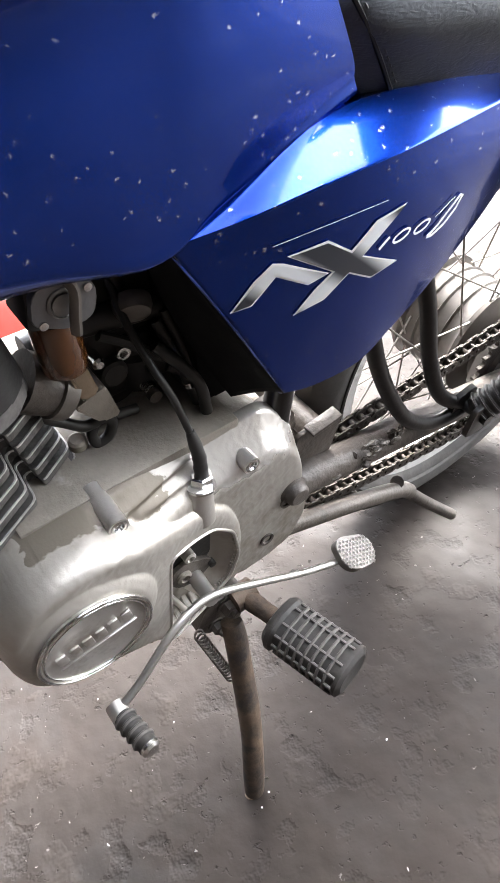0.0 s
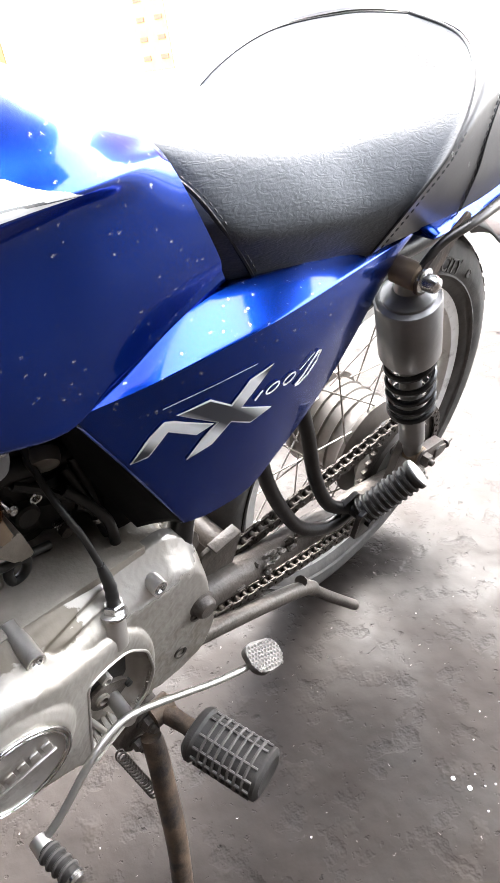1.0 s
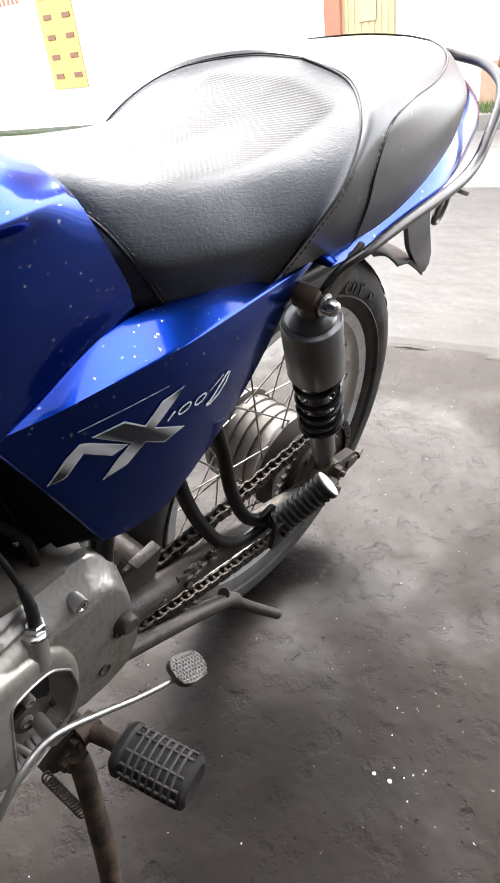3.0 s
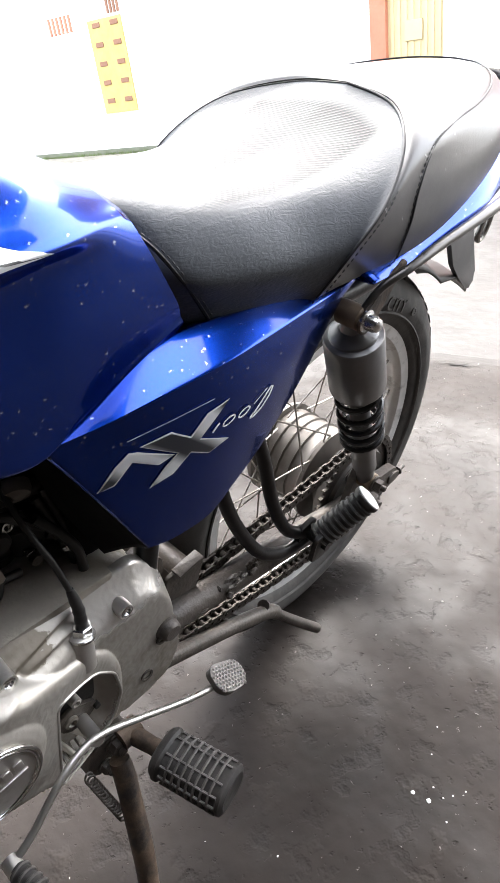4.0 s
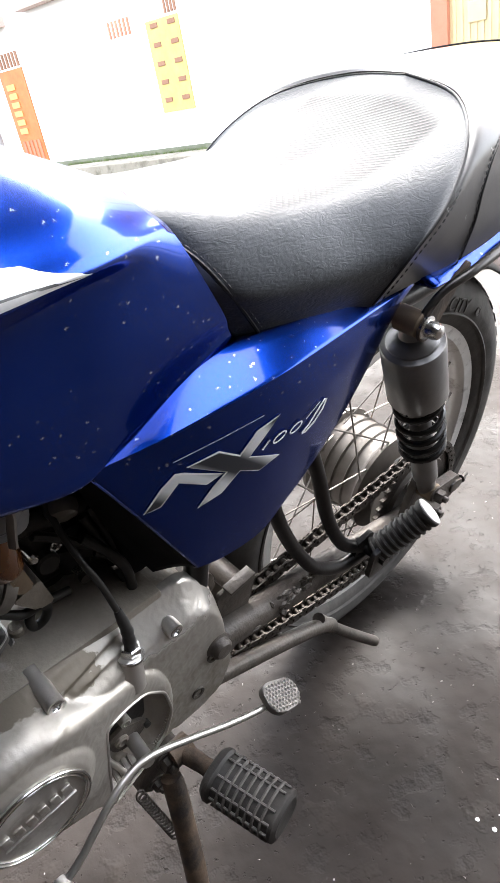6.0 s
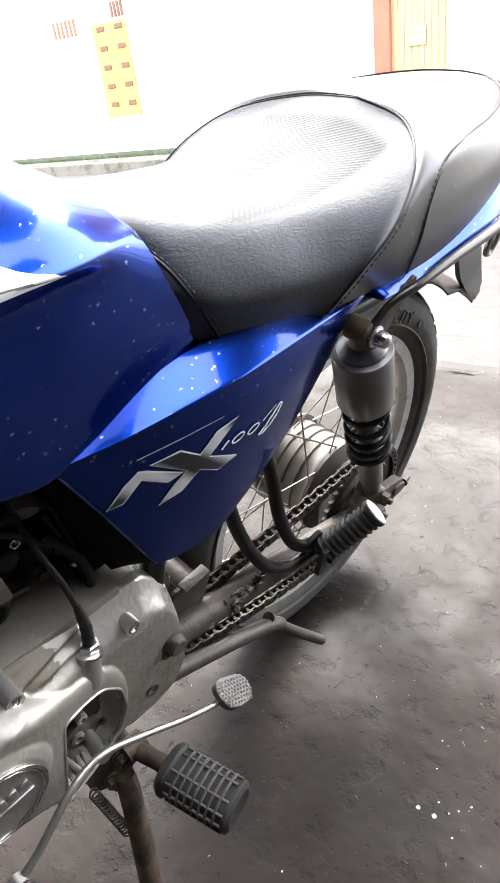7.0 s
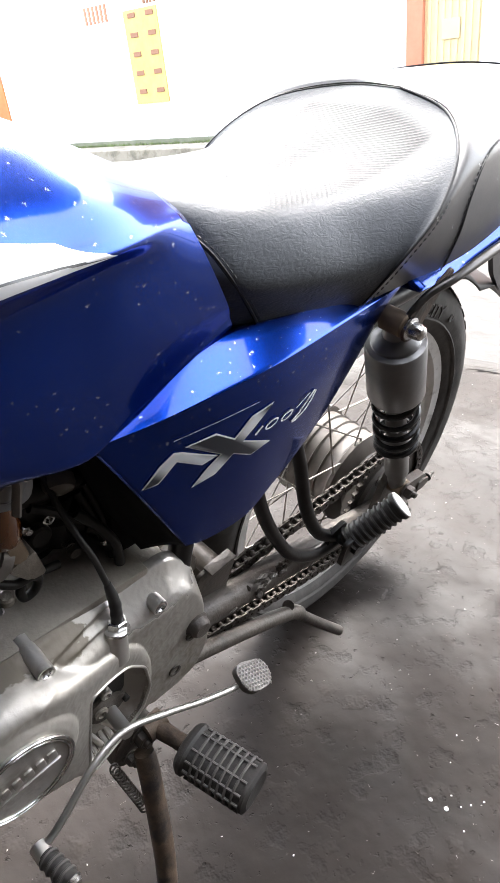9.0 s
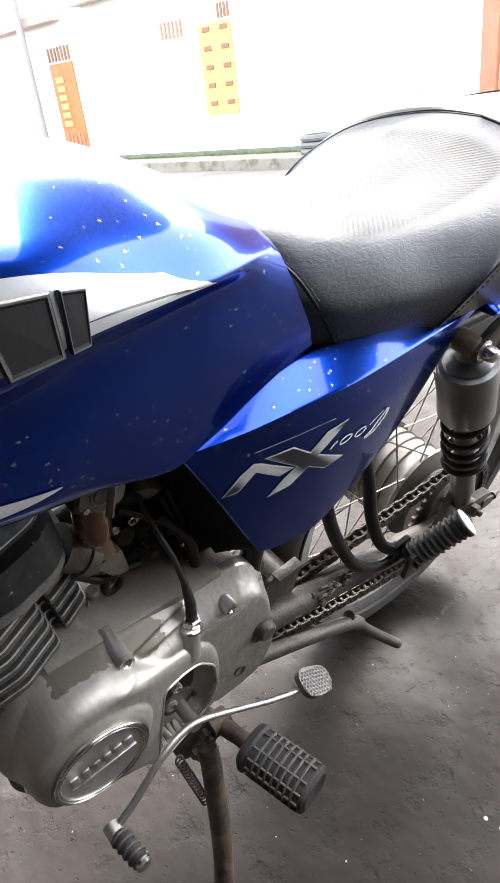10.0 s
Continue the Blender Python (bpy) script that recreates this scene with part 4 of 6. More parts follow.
    part("valve", tube_bm([(AX.x + .212, 0, AX.z - .02), (AX.x + .18, -.004, AX.z - .018)], .003, 8), "plastic", rim)
    return rim


wheel = make_wheel()


# drive chain: each link an own piece
def make_chain():
    yc, R, r, F = -.0845, .0875, .0265, Vector((-.490, -.0845, .362))
    A = Vector((AX.x, yc, AX.z))
    line = []
    for k in range(25):     # round the rear sprocket from top, over the back, to below
        a = radians(98 - k * 196 / 24)
        line.append(A + Vector((R * math.cos(a), 0, R * math.sin(a))))
    for k in range(1, 12):  # lower run, slightly sagging
        t = k / 12
        p0, p1 = A + Vector((R * math.cos(radians(-98)), 0, R * math.sin(radians(-98)))), F + Vector((-.003, 0, -r))
        line.append(p0.lerp(p1, t) + Vector((0, 0, -.010 * math.sin(math.pi * t))))
    for k in range(9):
        a = radians(-97 - k * 166 / 8)
        line.append(F + Vector((r * math.cos(a), 0, r * math.sin(a))))
    p0, p1 = line[-1].copy(), line[0].copy()
    for k in range(1, 12):
        t = k / 12
        line.append(p0.lerp(p1, t) + Vector((0, 0, -.004 * math.sin(math.pi * t))))
    line.append(line[0])
    total = sum((b - a).length for a, b in zip(line, line[1:]))
    n = int(round(total / .0127 / 2) * 2)
    step, pts, left = total / n, [], 0.0
    for a, b in zip(line, line[1:]):
        L = (b - a).length
        while left < L and len(pts) < n:
            pts.append(a.lerp(b, left / L))
            left += step
        left -= L
    bm = bmesh.new()
    for p in pts:
        lathe(bm, [(.0042, -.0035), (.0042, .0035)], p, Y, 10)
    chain = part("drive_chain", bm, "chain", bike, "greasy dark drive chain")
    made = {}
    for i in range(n):
        p, q = pts[i], pts[(i + 1) % n]
        kind = i % 2
        x = (q - p).normalized()
        z = x.cross(Vector((0, 1, 0)))
        m = Matrix((x, Vector((0, 1, 0)), z)).transposed().to_4x4()
        m.translation = (p + q) / 2
        if kind not in made:
            bm = bmesh.new()
            for y in ((.0046, -.0046) if kind else (.0064, -.0064)):
                h = step / 2
                pl = [(h + .0070 * math.cos(t), .0070 * math.sin(t)) for t in np.linspace(-1.9, 1.9, 7)] + [(-h - .0070 * math.cos(t), .0070 * math.sin(t)) for t in np.linspace(1.9, -1.9, 7)]
                prism(bm, pl, y + .0008, y - .0008)
                if not kind:
                    for sx in (-h, h):
                        lathe(bm, [(.0022, 0), (.0022, .0016)], (sx, min(y, 0) - .0008 if y < 0 else y + .0008, 0), (0, -1 if y < 0 else 1, 0), 8)
            made[kind] = part("chain_link", bm, "chain", chain, m=m, smooth=False)
        else:
            shared("chain_link", made[kind], chain, m)
    return chain


make_chain()

# swing arm
bm = bmesh.new()
for sy in (-1, 1):
    tube(bm, spline([(-.418, .104 * sy, .392), (-.26, .104 * sy, .360), (-.10, .106 * sy, .328), (-.055, .106 * sy, .318)], 6), .0175, 14)
    prism(bm, rounded([(-.075, .336), (-.055, .342), (.055, .327), (.062, .305), (.05, .292), (-.06, .296)], .01), .112 * sy if sy > 0 else -.098, .098 if sy > 0 else -.112, 0.0015)
tube(bm, [(-.418, -.10, .390), (-.418, .10, .390)], .020, 14)
tube(bm, [(-.335, -.10, .372), (-.335, .10, .372)], .014, 12)
swing = part("swing_arm", bm, "dusty_steel", bike, "mud-caked dark steel swing arm")
mr = random.Random(3)
lump = None
for k in range(40):
    c = Vector((-.308 + mr.gauss(0, .030), -.117 + mr.gauss(0, .004), .384 + mr.gauss(0, .007)))
    m = Matrix.Translation(c) @ Matrix.Diagonal((1.5 * mr.uniform(.5, 1.3), .8 * mr.uniform(.5, 1.2), .8 * mr.uniform(.5, 1.3), 1)) @ Matrix.Rotation(mr.uniform(0, 6), 4, "X")
    if lump is None:
        bm = bmesh.new()
        for v in bmesh.ops.create_icosphere(bm, subdivisions=1, radius=.0042)["verts"]:
            v.co *= mr.uniform(.7, 1.2)
        lump = part("mud_lump", bm, "dusty_steel", swing, "dried mud on the arm", angle=20, m=m)
    else:
        shared("mud_lump", lump, swing, m)
bm = bmesh.new()
prism(bm, rounded([(.034, .303), (.046, .300), (.062, .303), (.062, .315), (.046, .320), (.034, .318)], .003), -.107, -.115, 0.001)
tube(bm, [(.036, -.111, .309), (.080, -.111, .311)], .0028, 10)
hexnut(bm, (.064, -.111, .3105), (1, 0, 0), .0052, .007)
part("chain_adjuster", bm, "hub", swing, "bright steel chain adjuster")
bm = bmesh.new()
hexnut(bm, (AX.x, -.112, AX.z), Y, .012, .016)
lathe(bm, [(.008, -.20), (.008, .10)], AX, Y, 14)
part("axle", bm, "dusty_steel", swing, "rusty axle and nut")
bm = bmesh.new()
lathe(bm, [(.0150, -.02), (.0150, .006), (.0125, .008), (.0115, .014), (.0090, .0165), (.003, .017)], (-.412, -.110, .396), Y, 24)
part("pivot_bolt", bm, "dusty_steel", swing, "rusty swing arm pivot nut")

# bracket plates behind the engine
bm = bmesh.new()
prism(bm, rounded([(-.395, .440), (-.350, .447), (-.343, .432), (-.362, .372), (-.378, .330), (-.402, .338)], .005), -.094, -.099, 0.001)
box(bm, (-.368, -.101, .446), (.034, .014, .004), pose(0, 0, 0, 0, -8, 0), .001)
part("frame_plate", bm, "dusty_steel", bike, "muddy frame plate")
bm = bmesh.new()
prism(bm, rounded([(-.435, .466), (-.396, .470), (-.384, .450), (-.390, .430), (-.43, .43)], .008), -.06, -.085, .003)
part("rear_crankcase_lug", bm, "dusty_steel", bike, "dirty crankcase lug")

# frame tubes and the dark box under the seat
bm = bmesh.new()
for sy in (-1, 1):
    tube(bm, spline([(-.50, .05 * sy, .690), (-.34, .07 * sy, .665), (-.12, .095 * sy, .672), (.12, .09 * sy, .695)], 5), .0115, 10)
    tube(bm, spline([(-.35, .085 * sy, .66), (-.40, .086 * sy, .53), (-.418, .086 * sy, .40), (-.43, .086 * sy, .32)], 5), .0125, 10)
tube(bm, spline([(-.40, 0, .70), (-.60, 0, .71), (-.85, 0, .745)], 5), .02, 12)
part("frame", bm, "black_metal", bike, "black steel frame tubes")
bm = bmesh.new()
box(bm, (-.39, 0, .605), (.085, .15, .16), None, .012)
box(bm, (-.455, 0, .63), (.05, .11, .10), None, .015)
box(bm, (-.475, .045, .600), (.13, .07, .19), None, .012)
# filler block, added so the gap beside the intake stays dark
box(bm, (-.437, -.028, .560), (.07, .08, .12), None, .012)
part("air_box", bm, "matt_black", bike, "black plastic air box with an added dark filler block")


# rear shocks
def make_shock(sy):
    T, Bm = Vector((-.170, .126 * sy, .671)), Vector((-.066, .126 * sy, .388))
    ax = (Bm - T).normalized()
    L = (Bm - T).length
    bm = bmesh.new()
    prof = [(.0, .0), (.010, .006), (.013, .016), (.0235, .0215), (.0252, .0235), (.0252, .0265), (.0262, .0272), (.0305, .0285), (.0318, .0305), (.0318, .103), (.0305, .106), (.027, .106)]
    lathe(bm, prof[1:], T, ax, 36)
    body = part("shock_absorber", bm, "shock", bike, "grey shock absorber with black coil spring")
    bm = bmesh.new()
    lathe(bm, [(.017, .10), (.0125, .108), (.0125, .195), (.017, .205), (.0195, .207), (.0195, .212), (.0155, .214), (.0155, .268), (.012, .275), (.012, L)], T, ax, 24)
    part("damper_tube", bm, "shock", body, "grey damper tube")
    m = frame_to(T, ax)
    pts = []
    turns = 5.2
    for k in range(int(turns * 20) + 1):
        a = k / 20 * 2 * math.pi
        f = k / (turns * 20)
        h = .098 + .110 * (f ** 0.72)
        pts.append(m @ Vector((.0245 * math.cos(a), .0245 * math.sin(a), h)))
    part("coil_spring", tube(bmesh.new(), pts, .0037, 8), "black_metal", body, "black coil spring")
    for P in (T, Bm):
        part("eye", lathe(bmesh.new(), [(.001, -.014), (.0105, -.014), (.0125, -.012), (.0125, .012), (.0105, .014), (.001, .014)], P, Y, 24), "tan_metal", body, "rusty shock eye")
    part("mount_bolt", lathe(bmesh.new(), [(.0075, -.035), (.0075, .018)], T, (0, sy, 0), 12), "black_metal", body)
    bm = lathe(bmesh.new(), [(.0115, 0), (.0115, .0025), (.0082, .0035), (.0082, .011), (.0068, .0155), (.003, .018)], T + Vector((0, .016 * sy, 0)), (0, sy, 0), 18)
    part("cap_nut", bm, "bright", body, "bright cap nut")
    part("lower_nut", hexnut(bmesh.new(), Bm + Vector((0, .014 * sy, 0)), (0, sy, 0), .009, .012), "dusty_steel", body)


make_shock(-1)
make_shock(1)
for sy in (-1, 1):
    bm = bmesh.new()
    prism(bm, rounded([(-.100, .325), (-.030, .312), (-.045, .385), (-.058, .404), (-.076, .404), (-.084, .385)], .006), .119 * sy if sy > 0 else -.109, .109 if sy > 0 else -.119, .001)
    part("shock_lug", bm, "dusty_steel", swing, "dusty lower shock lug")

# passenger foot peg hung on two bent tubes
bm = bmesh.new()
tube(bm, spline([(-.270, -.090, .600), (-.267, -.097, .561), (-.260, -.106, .518), (-.253, -.116, .463), (-.232, -.124, .412), (-.196, -.130, .384)], 7), .0078, 12)
tube(bm, spline([(-.326, -.090, .570), (-.322, -.098, .529), (-.314, -.106, .487), (-.298, -.114, .444), (-.274, -.122, .404), (-.238, -.128, .382), (-.196, -.131, .380)], 7), .0078, 12)
hanger = part("peg_hanger", bm, "black_metal", bike, "bent black steel tubes carrying the passenger peg")
bm = bmesh.new()
prism(bm, rounded([(-.222, .370), (-.190, .368), (-.178, .385), (-.188, .408), (-.215, .404)], .006), -.128, -.134, .001)
prism(bm, rounded([(-.222, .370), (-.190, .368), (-.178, .385), (-.188, .408), (-.215, .404)], .006), -.152, -.158, .001)
tube(bm, [(-.200, -.12, .388), (-.200, -.164, .388)], .006, 12)
part("peg_clevis", bm, "black_metal", hanger, "black peg clevis")
PB, PT = Vector((-.203, -.143, .383)), Vector((-.152, -.178, .446))
pax = (PT - PB).normalized()
prof = [(.009, .006), (.014, .010)]
h = .012
while h < .076:
    prof += [(.0148, h), (.0168, h + .001), (.0168, h + .0035), (.0148, h + .0045), (.0148, h + .0075)]
    h += .0078
prof += [(.0168, h), (.0178, h + .002), (.0178, h + .005), (.0165, h + .007)]
pg = part("passenger_peg", lathe(bmesh.new(), prof, PB, pax, 24), "peg_rubber", hanger, "ribbed black rubber passenger peg", angle=30)
for k in range(8):
    part("peg_ring", lathe(bmesh.new(), [(.0166, .0132 + k * .0078), (.0172, .0138 + k * .0078), (.0172, .0146 + k * .0078), (.0166, .0152 + k * .0078)], PB, pax, 24), "ridge", hanger, "dust-rubbed rubber ring")
part("peg_cap", lathe(bmesh.new(), [(.0170, h + .0055), (.0170, h + .0075), (.0138, h + .0085), (.004, h + .0085)], PB, pax, 24), "pale", hanger, "dusty pale peg end")

# rider foot peg with waffle rubber
PEG0, PEG1 = Vector((-.482, -.129, .296)), Vector((-.453, -.251, .306))


def make_peg():
    ax = (PEG1 - PEG0).normalized()
    sx = Vector((0, 0, 1)).cross(ax).normalized()
    up = ax.cross(sx)
    m = Matrix((sx, up, ax)).transposed().to_4x4()
    m.translation = PEG0
    bm = bmesh.new()
    L = (PEG1 - PEG0).length
    tube(bm, spline([PEG0, PEG0 + ax * .03, PEG0 + ax * .05], 4), [.011, .009, .010], 12)
    lathe(bm, [(.013, -.012), (.013, .012)], PEG0, (1, 0, 0), 16)
    body = part("foot_peg", bm, "rust", bike, "folding steel foot peg with worn waffle rubber")
    # rubber: rounded flat section
    bm, rows = bmesh.new(), []

    def section(a, k=1.0, w=.0245, hh=.0188):
        c, s = math.cos(a), math.sin(a)
        e = 2.6
        return Vector((math.copysign(abs(c) ** (2 / e), c) * w * k, math.copysign(abs(s) ** (2 / e), s) * hh * k, 0))
    for d, k in ((.042, .75), (.044, 1.0), (.048, 1.12), (.052, 1.12), (.055, .98), (L - .006, .98), (L - .004, 1.04), (L - .001, 1.04), (L, .98), (L + .002, .8), (L + .0005, .62)):
        rows.append([m @ (section(2 * math.pi * q / 32, k) + Vector((0, 0, d))) for q in range(32)])
    V = grid(bm, rows, True)
    bm.faces.new(V[0])
    bm.faces.new(V[-1])
    rub = part("peg_rubber", bm, "peg_rubber", body, "worn black peg rubber", angle=35)
    # raised ribs: lengthways and across
    for q in range(0, 32, 3):
        bm = bmesh.new()
        a = 2 * math.pi * q / 32
        p0, p1 = section(a, 1.03), section(a, 1.03)
        tube(bm, [m @ (p0 + Vector((0, 0, .056))), m @ (p1 + Vector((0, 0, L - .005)))], .0016, 6)
        part("rib", bm, "ridge", body)
    for d in np.linspace(.064, L - .013, 7):
        bm = bmesh.new()
        tube(bm, [m @ (section(2 * math.pi * q / 32, 1.03) + Vector((0, 0, d))) for q in range(33)], .0017, 6, caps=False)
        part("rib", bm, "ridge", body)


make_peg()
bm = bmesh.new()
prism(bm, rounded([(-.520, .300), (-.482, .300), (-.470, .275), (-.478, .245), (-.515, .240), (-.535, .265)], .008), -.100, -.122, .002)
hexnut(bm, (-.496, -.122, .285), Y, .010, .012)
hexnut(bm, (-.512, -.122, .258), Y, .007, .010)
tube(bm, [(-.50, .12, .262), (-.50, -.11, .262)], .012, 12)
part("peg_bracket", bm, "dusty_steel", bike, "dirty steel peg bracket with bolts")

# side stand
FOOT = Vector((-0.550, -0.234, 0.045))
bm = bmesh.new()
tube(bm, spline([(-.500, -.133, .268), (-.505, -.150, .236), (-.526, -.198, .150), FOOT], 34), [.0108, .0118, .0122, .0120, .0122, .0116, .0120, .0105], 22)
st = part("side_stand", bm, "rust", bike, "rusty worn side stand with flaking black paint")
bm = bmesh.new()
tube(bm, spline([FOOT + Vector((.001, .003, .012)), FOOT + Vector((-.001, -.002, -.002)), FOOT + Vector((-.004, -.012, -.012))], 4), [.0108, .0118, .0080], 16, flat=.8)
part("stand_foot", bm, "tan_metal", st, "worn bare foot of the stand")
ps = []
for k in range(140):
    t = k / 139
    c = Vector((-.535, -.128, .275)).lerp(Vector((-.521, -.158, .205)), t)
    a = t * 14 * 2 * math.pi
    ps.append(c + Vector((math.cos(a) * .005, math.sin(a) * .003, math.sin(a) * .004)))
part("stand_spring", tube(bmesh.new(), ps, .0013, 6), "dusty_steel", st, "dirty return spring")

# folded centre stand
bm = bmesh.new()
tube(bm, spline([(-.420, -.100, .318), (-.300, -.100, .262), (-.226, -.101, .224), (-.205, -.103, .206)], 5), .0105, 12)
tube(bm, spline([(-.213, -.103, .214), (-.175, -.114, .168), (-.130, -.131, .119)], 4), .0080, 12)
tube(bm, [(-.228, -.098, .238), (-.193, -.080, .180)], .0085, 10)
tube(bm, [(-.30, .10, .262), (-.30, -.10, .262)], .009, 10)
tube(bm, spline([(-.420, .100, .318), (-.300, .100, .262), (-.213, .103, .214)], 5), .0105, 12)
part("centre_stand", bm, "dusty_steel", bike, "folded dusty steel centre stand")

# heel and toe gear lever
bm = bmesh.new()
tube(bm, spline([(-.634, -.172, .350), (-.612, -.169, .360), (-.575, -.160, .382), (-.548, -.154, .388), (-.523, -.152, .383), (-.480, -.155, .358), (-.440, -.160, .336), (-.402, -.163, .317), (-.382, -.163, .309)], 6), .0035, 12)
tube(bm, [(-.528, -.151, .377), (-.523, -.112, .362)], .0072, 12)
lathe(bm, [(.008, -.005), (.008, .008)], (-.634, -.172, .350), Y, 14)
lever = part("gear_lever", bm, "chrome", bike, "dulled steel heel-and-toe gear lever")
tax = Vector((.008, -.052, .006)).normalized()
prof, h = [(.005, .002), (.0078, .005)], .006
while h < .036:
    prof += [(.0080, h), (.0094, h + .001), (.0094, h + .0035), (.0080, h + .0045), (.0080, h + .0068)]
    h += .0075
part("toe_rubber", lathe(bmesh.new(), prof + [(.0084, h + .002)], (-.634, -.174, .350), tax, 20), "peg_rubber", lever, "ribbed black toe rubber", angle=30)
for k in range(4):
    part("toe_ring", lathe(bmesh.new(), [(.0092, .0075 + k * .0075), (.0098, .0080 + k * .0075), (.0098, .0092 + k * .0075), (.0092, .0097 + k * .0075)], (-.634, -.174, .350), tax, 20), "ridge", lever, "dust-rubbed rubber ring")
part("toe_tip", lathe(bmesh.new(), [(.0078, h + .0015), (.0078, h + .005), (.0055, h + .007)], (-.634, -.174, .350), tax, 20), "bright", lever, "bright worn toe peg end")
HP = pose(-.371, -.166, .311, 18, 24, -8)
bm = bmesh.new()
prism(bm, rounded([(-.024, -.012), (-.014, -.018), (.018, -.016), (.024, -.004), (.020, .014), (-.010, .018), (-.022, .010)], .009, 4), -.004, .004, .0015)
bmesh.ops.transform(bm, matrix=HP @ Matrix.Rotation(radians(90), 4, "X"), verts=bm.verts)
pd = part("heel_pad", bm, "hub", lever, "chequered worn heel pad")
src = None
for i in range(-5, 6):
    for j in range(-4, 5):
        x, y = (i + .5 * (j % 2)) * .0046, j * .0042
        if (x / .022) ** 4 + (y / .0155) ** 4 > 1:
            continue
        m = HP @ Matrix.Translation((x, y, .004)) @ Matrix.Rotation(radians(45), 4, "Z")
        if src is None:
            bm = bmesh.new()
            vs = [bm.verts.new(p) for p in ((-.0019, -.0019, 0), (.0019, -.0019, 0), (.0019, .0019, 0), (-.0019, .0019, 0), (0, 0, .0017))]
            for k in range(4):
                bm.faces.new((vs[k], vs[(k + 1) % 4], vs[4]))
            src = part("stud", bm, "alu", lever, m=m, smooth=False)
        else:
            shared("stud", src, lever, m)

# ---- engine ----
DISC = Vector((-.6235, -.142, .4345))


def make_engine():
    # inner crankcase
    bm = bmesh.new()
    prism(bm, rounded([(-.690, .42), (-.668, .490), (-.60, .503), (-.485, .499), (-.430, .490), (-.402, .45), (-.402, .34), (-.43, .315), (-.56, .30), (-.66, .315), (-.690, .36)], .02), .11, -.0925, .004)
    case = part("crankcase", bm, "alu_dirty", bike, "dirty aluminium crankcase")
    bm = bmesh.new()
    box(bm, (-.545, -.0135, .497), (.18, .166, .020), pose(0, 0, 0, 0, 1, 0), .0025, 2)
    part("crankcase_top", bm, "alu_dirty", case, "oily dusty crankcase top")
    # outer left cover with its window: ring of outline loops
    outline = rounded([(-.698, .440), (-.690, .475), (-.668, .499), (-.640, .506), (-.601, .507), (-.556, .507), (-.504, .499), (-.467, .501), (-.430, .502), (-.404, .474), (-.393, .425), (-.395, .350), (-.412, .318), (-.450, .309), (-.500, .310), (-.550, .312), (-.582, .330), (-.610, .356), (-.645, .362), (-.678, .382), (-.692, .408)], .012, 4)
    window = rounded([(-.550, .443), (-.527, .437), (-.503, .428), (-.484, .406), (-.479, .367), (-.491, .334), (-.521, .320), (-.566, .328), (-.558, .390)], .008, 3)
    pod_line = rounded([(-.685, .436), (-.678, .474), (-.657, .500), (-.630, .508), (-.600, .508), (-.577, .499), (-.557, .483), (-.534, .467), (-.504, .456), (-.482, .434), (-.472, .396), (-.475, .350), (-.492, .324), (-.521, .3125), (-.566, .3165), (-.582, .350), (-.612, .362), (-.646, .372), (-.672, .392), (-.683, .414)], .016, 4)
    def near(poly, X, Z):
        """Signed distance to an outline (inside negative) and the nearest place on it."""
        best, bx, bz, inside = np.full(X.shape, 9.0), X.copy(), Z.copy(), np.zeros(X.shape, bool)
        for (x0, z0), (x1, z1) in zip(poly, poly[1:] + poly[:1]):
            dx, dz = x1 - x0, z1 - z0
            if dx * dx + dz * dz < 1e-12:
                continue
            k = np.clip(((X - x0) * dx + (Z - z0) * dz) / (dx * dx + dz * dz), 0, 1)
            qx, qz = x0 + k * dx, z0 + k * dz
            d = np.hypot(X - qx, Z - qz)
            hit = d < best
            best, bx, bz = np.where(hit, d, best), np.where(hit, qx, bx), np.where(hit, qz, bz)
            if abs(dz) > 1e-12:
                inside ^= ((z0 > Z) != (z1 > Z)) & (X < (Z - z0) * dx / dz + x0)
        return np.where(inside, -best, best), bx, bz

    step = .0012
    X, Z = np.meshgrid(np.arange(-.704, -.386, step), np.arange(.298, .516, step), indexing="ij")
    so, ox, oz = near(outline, X, Z)
    sp, _, _ = near(pod_line, X, Z)
    sw, wx, wz = near(window, X, Z)
    # slope from the rim, long on top, short along the low and rear edges
    w = np.clip((oz - .36) / .08, .12, 1) * (1 - .7 * np.clip((X + .49) / .05, 0, 1) * np.clip((.494 - oz) / .05, 0, 1))
    rise = np.clip(-so, 0, 1) / w
    H = np.interp(rise, [0, .0015, .0035, .012, .030, .033, .036], [.0885, .0945, .0965, .1015, .1148, .1158, .1160])
    k = np.clip((-.490 - X) / .11, 0, 1)
    over = .022 * k * k * (3 - 2 * k)       # the front stands further out over the generator
    H = H + over * np.clip((H - .085) / .030, 0, 1)
    for _ in range(14):      # soft castings: no hard creases inside the rim
        S = (H + np.roll(H, 1, 0) + np.roll(H, -1, 0) + np.roll(H, 1, 1) + np.roll(H, -1, 1)) / 5
        H = np.where(so < -.004, S, H)
    # rounded shoulder round the window and the generator
    k = np.clip(-sp / .013, 0, 1)
    H = np.where(sp < 0, np.maximum(H, H + (.1235 + over - H) * np.sqrt(np.clip(1 - (1 - k) ** 2, 0, 1))), H)
    # generator drum
    r = np.hypot(X - DISC.x, Z - DISC.z)
    H = np.where(r < .0595, np.maximum(H, np.interp(r, [0, .0465, .0490, .0525, .0555, .0580, .0595], [.1500, .1500, .1485, .1462, .1430, .1380, .1300])), H)
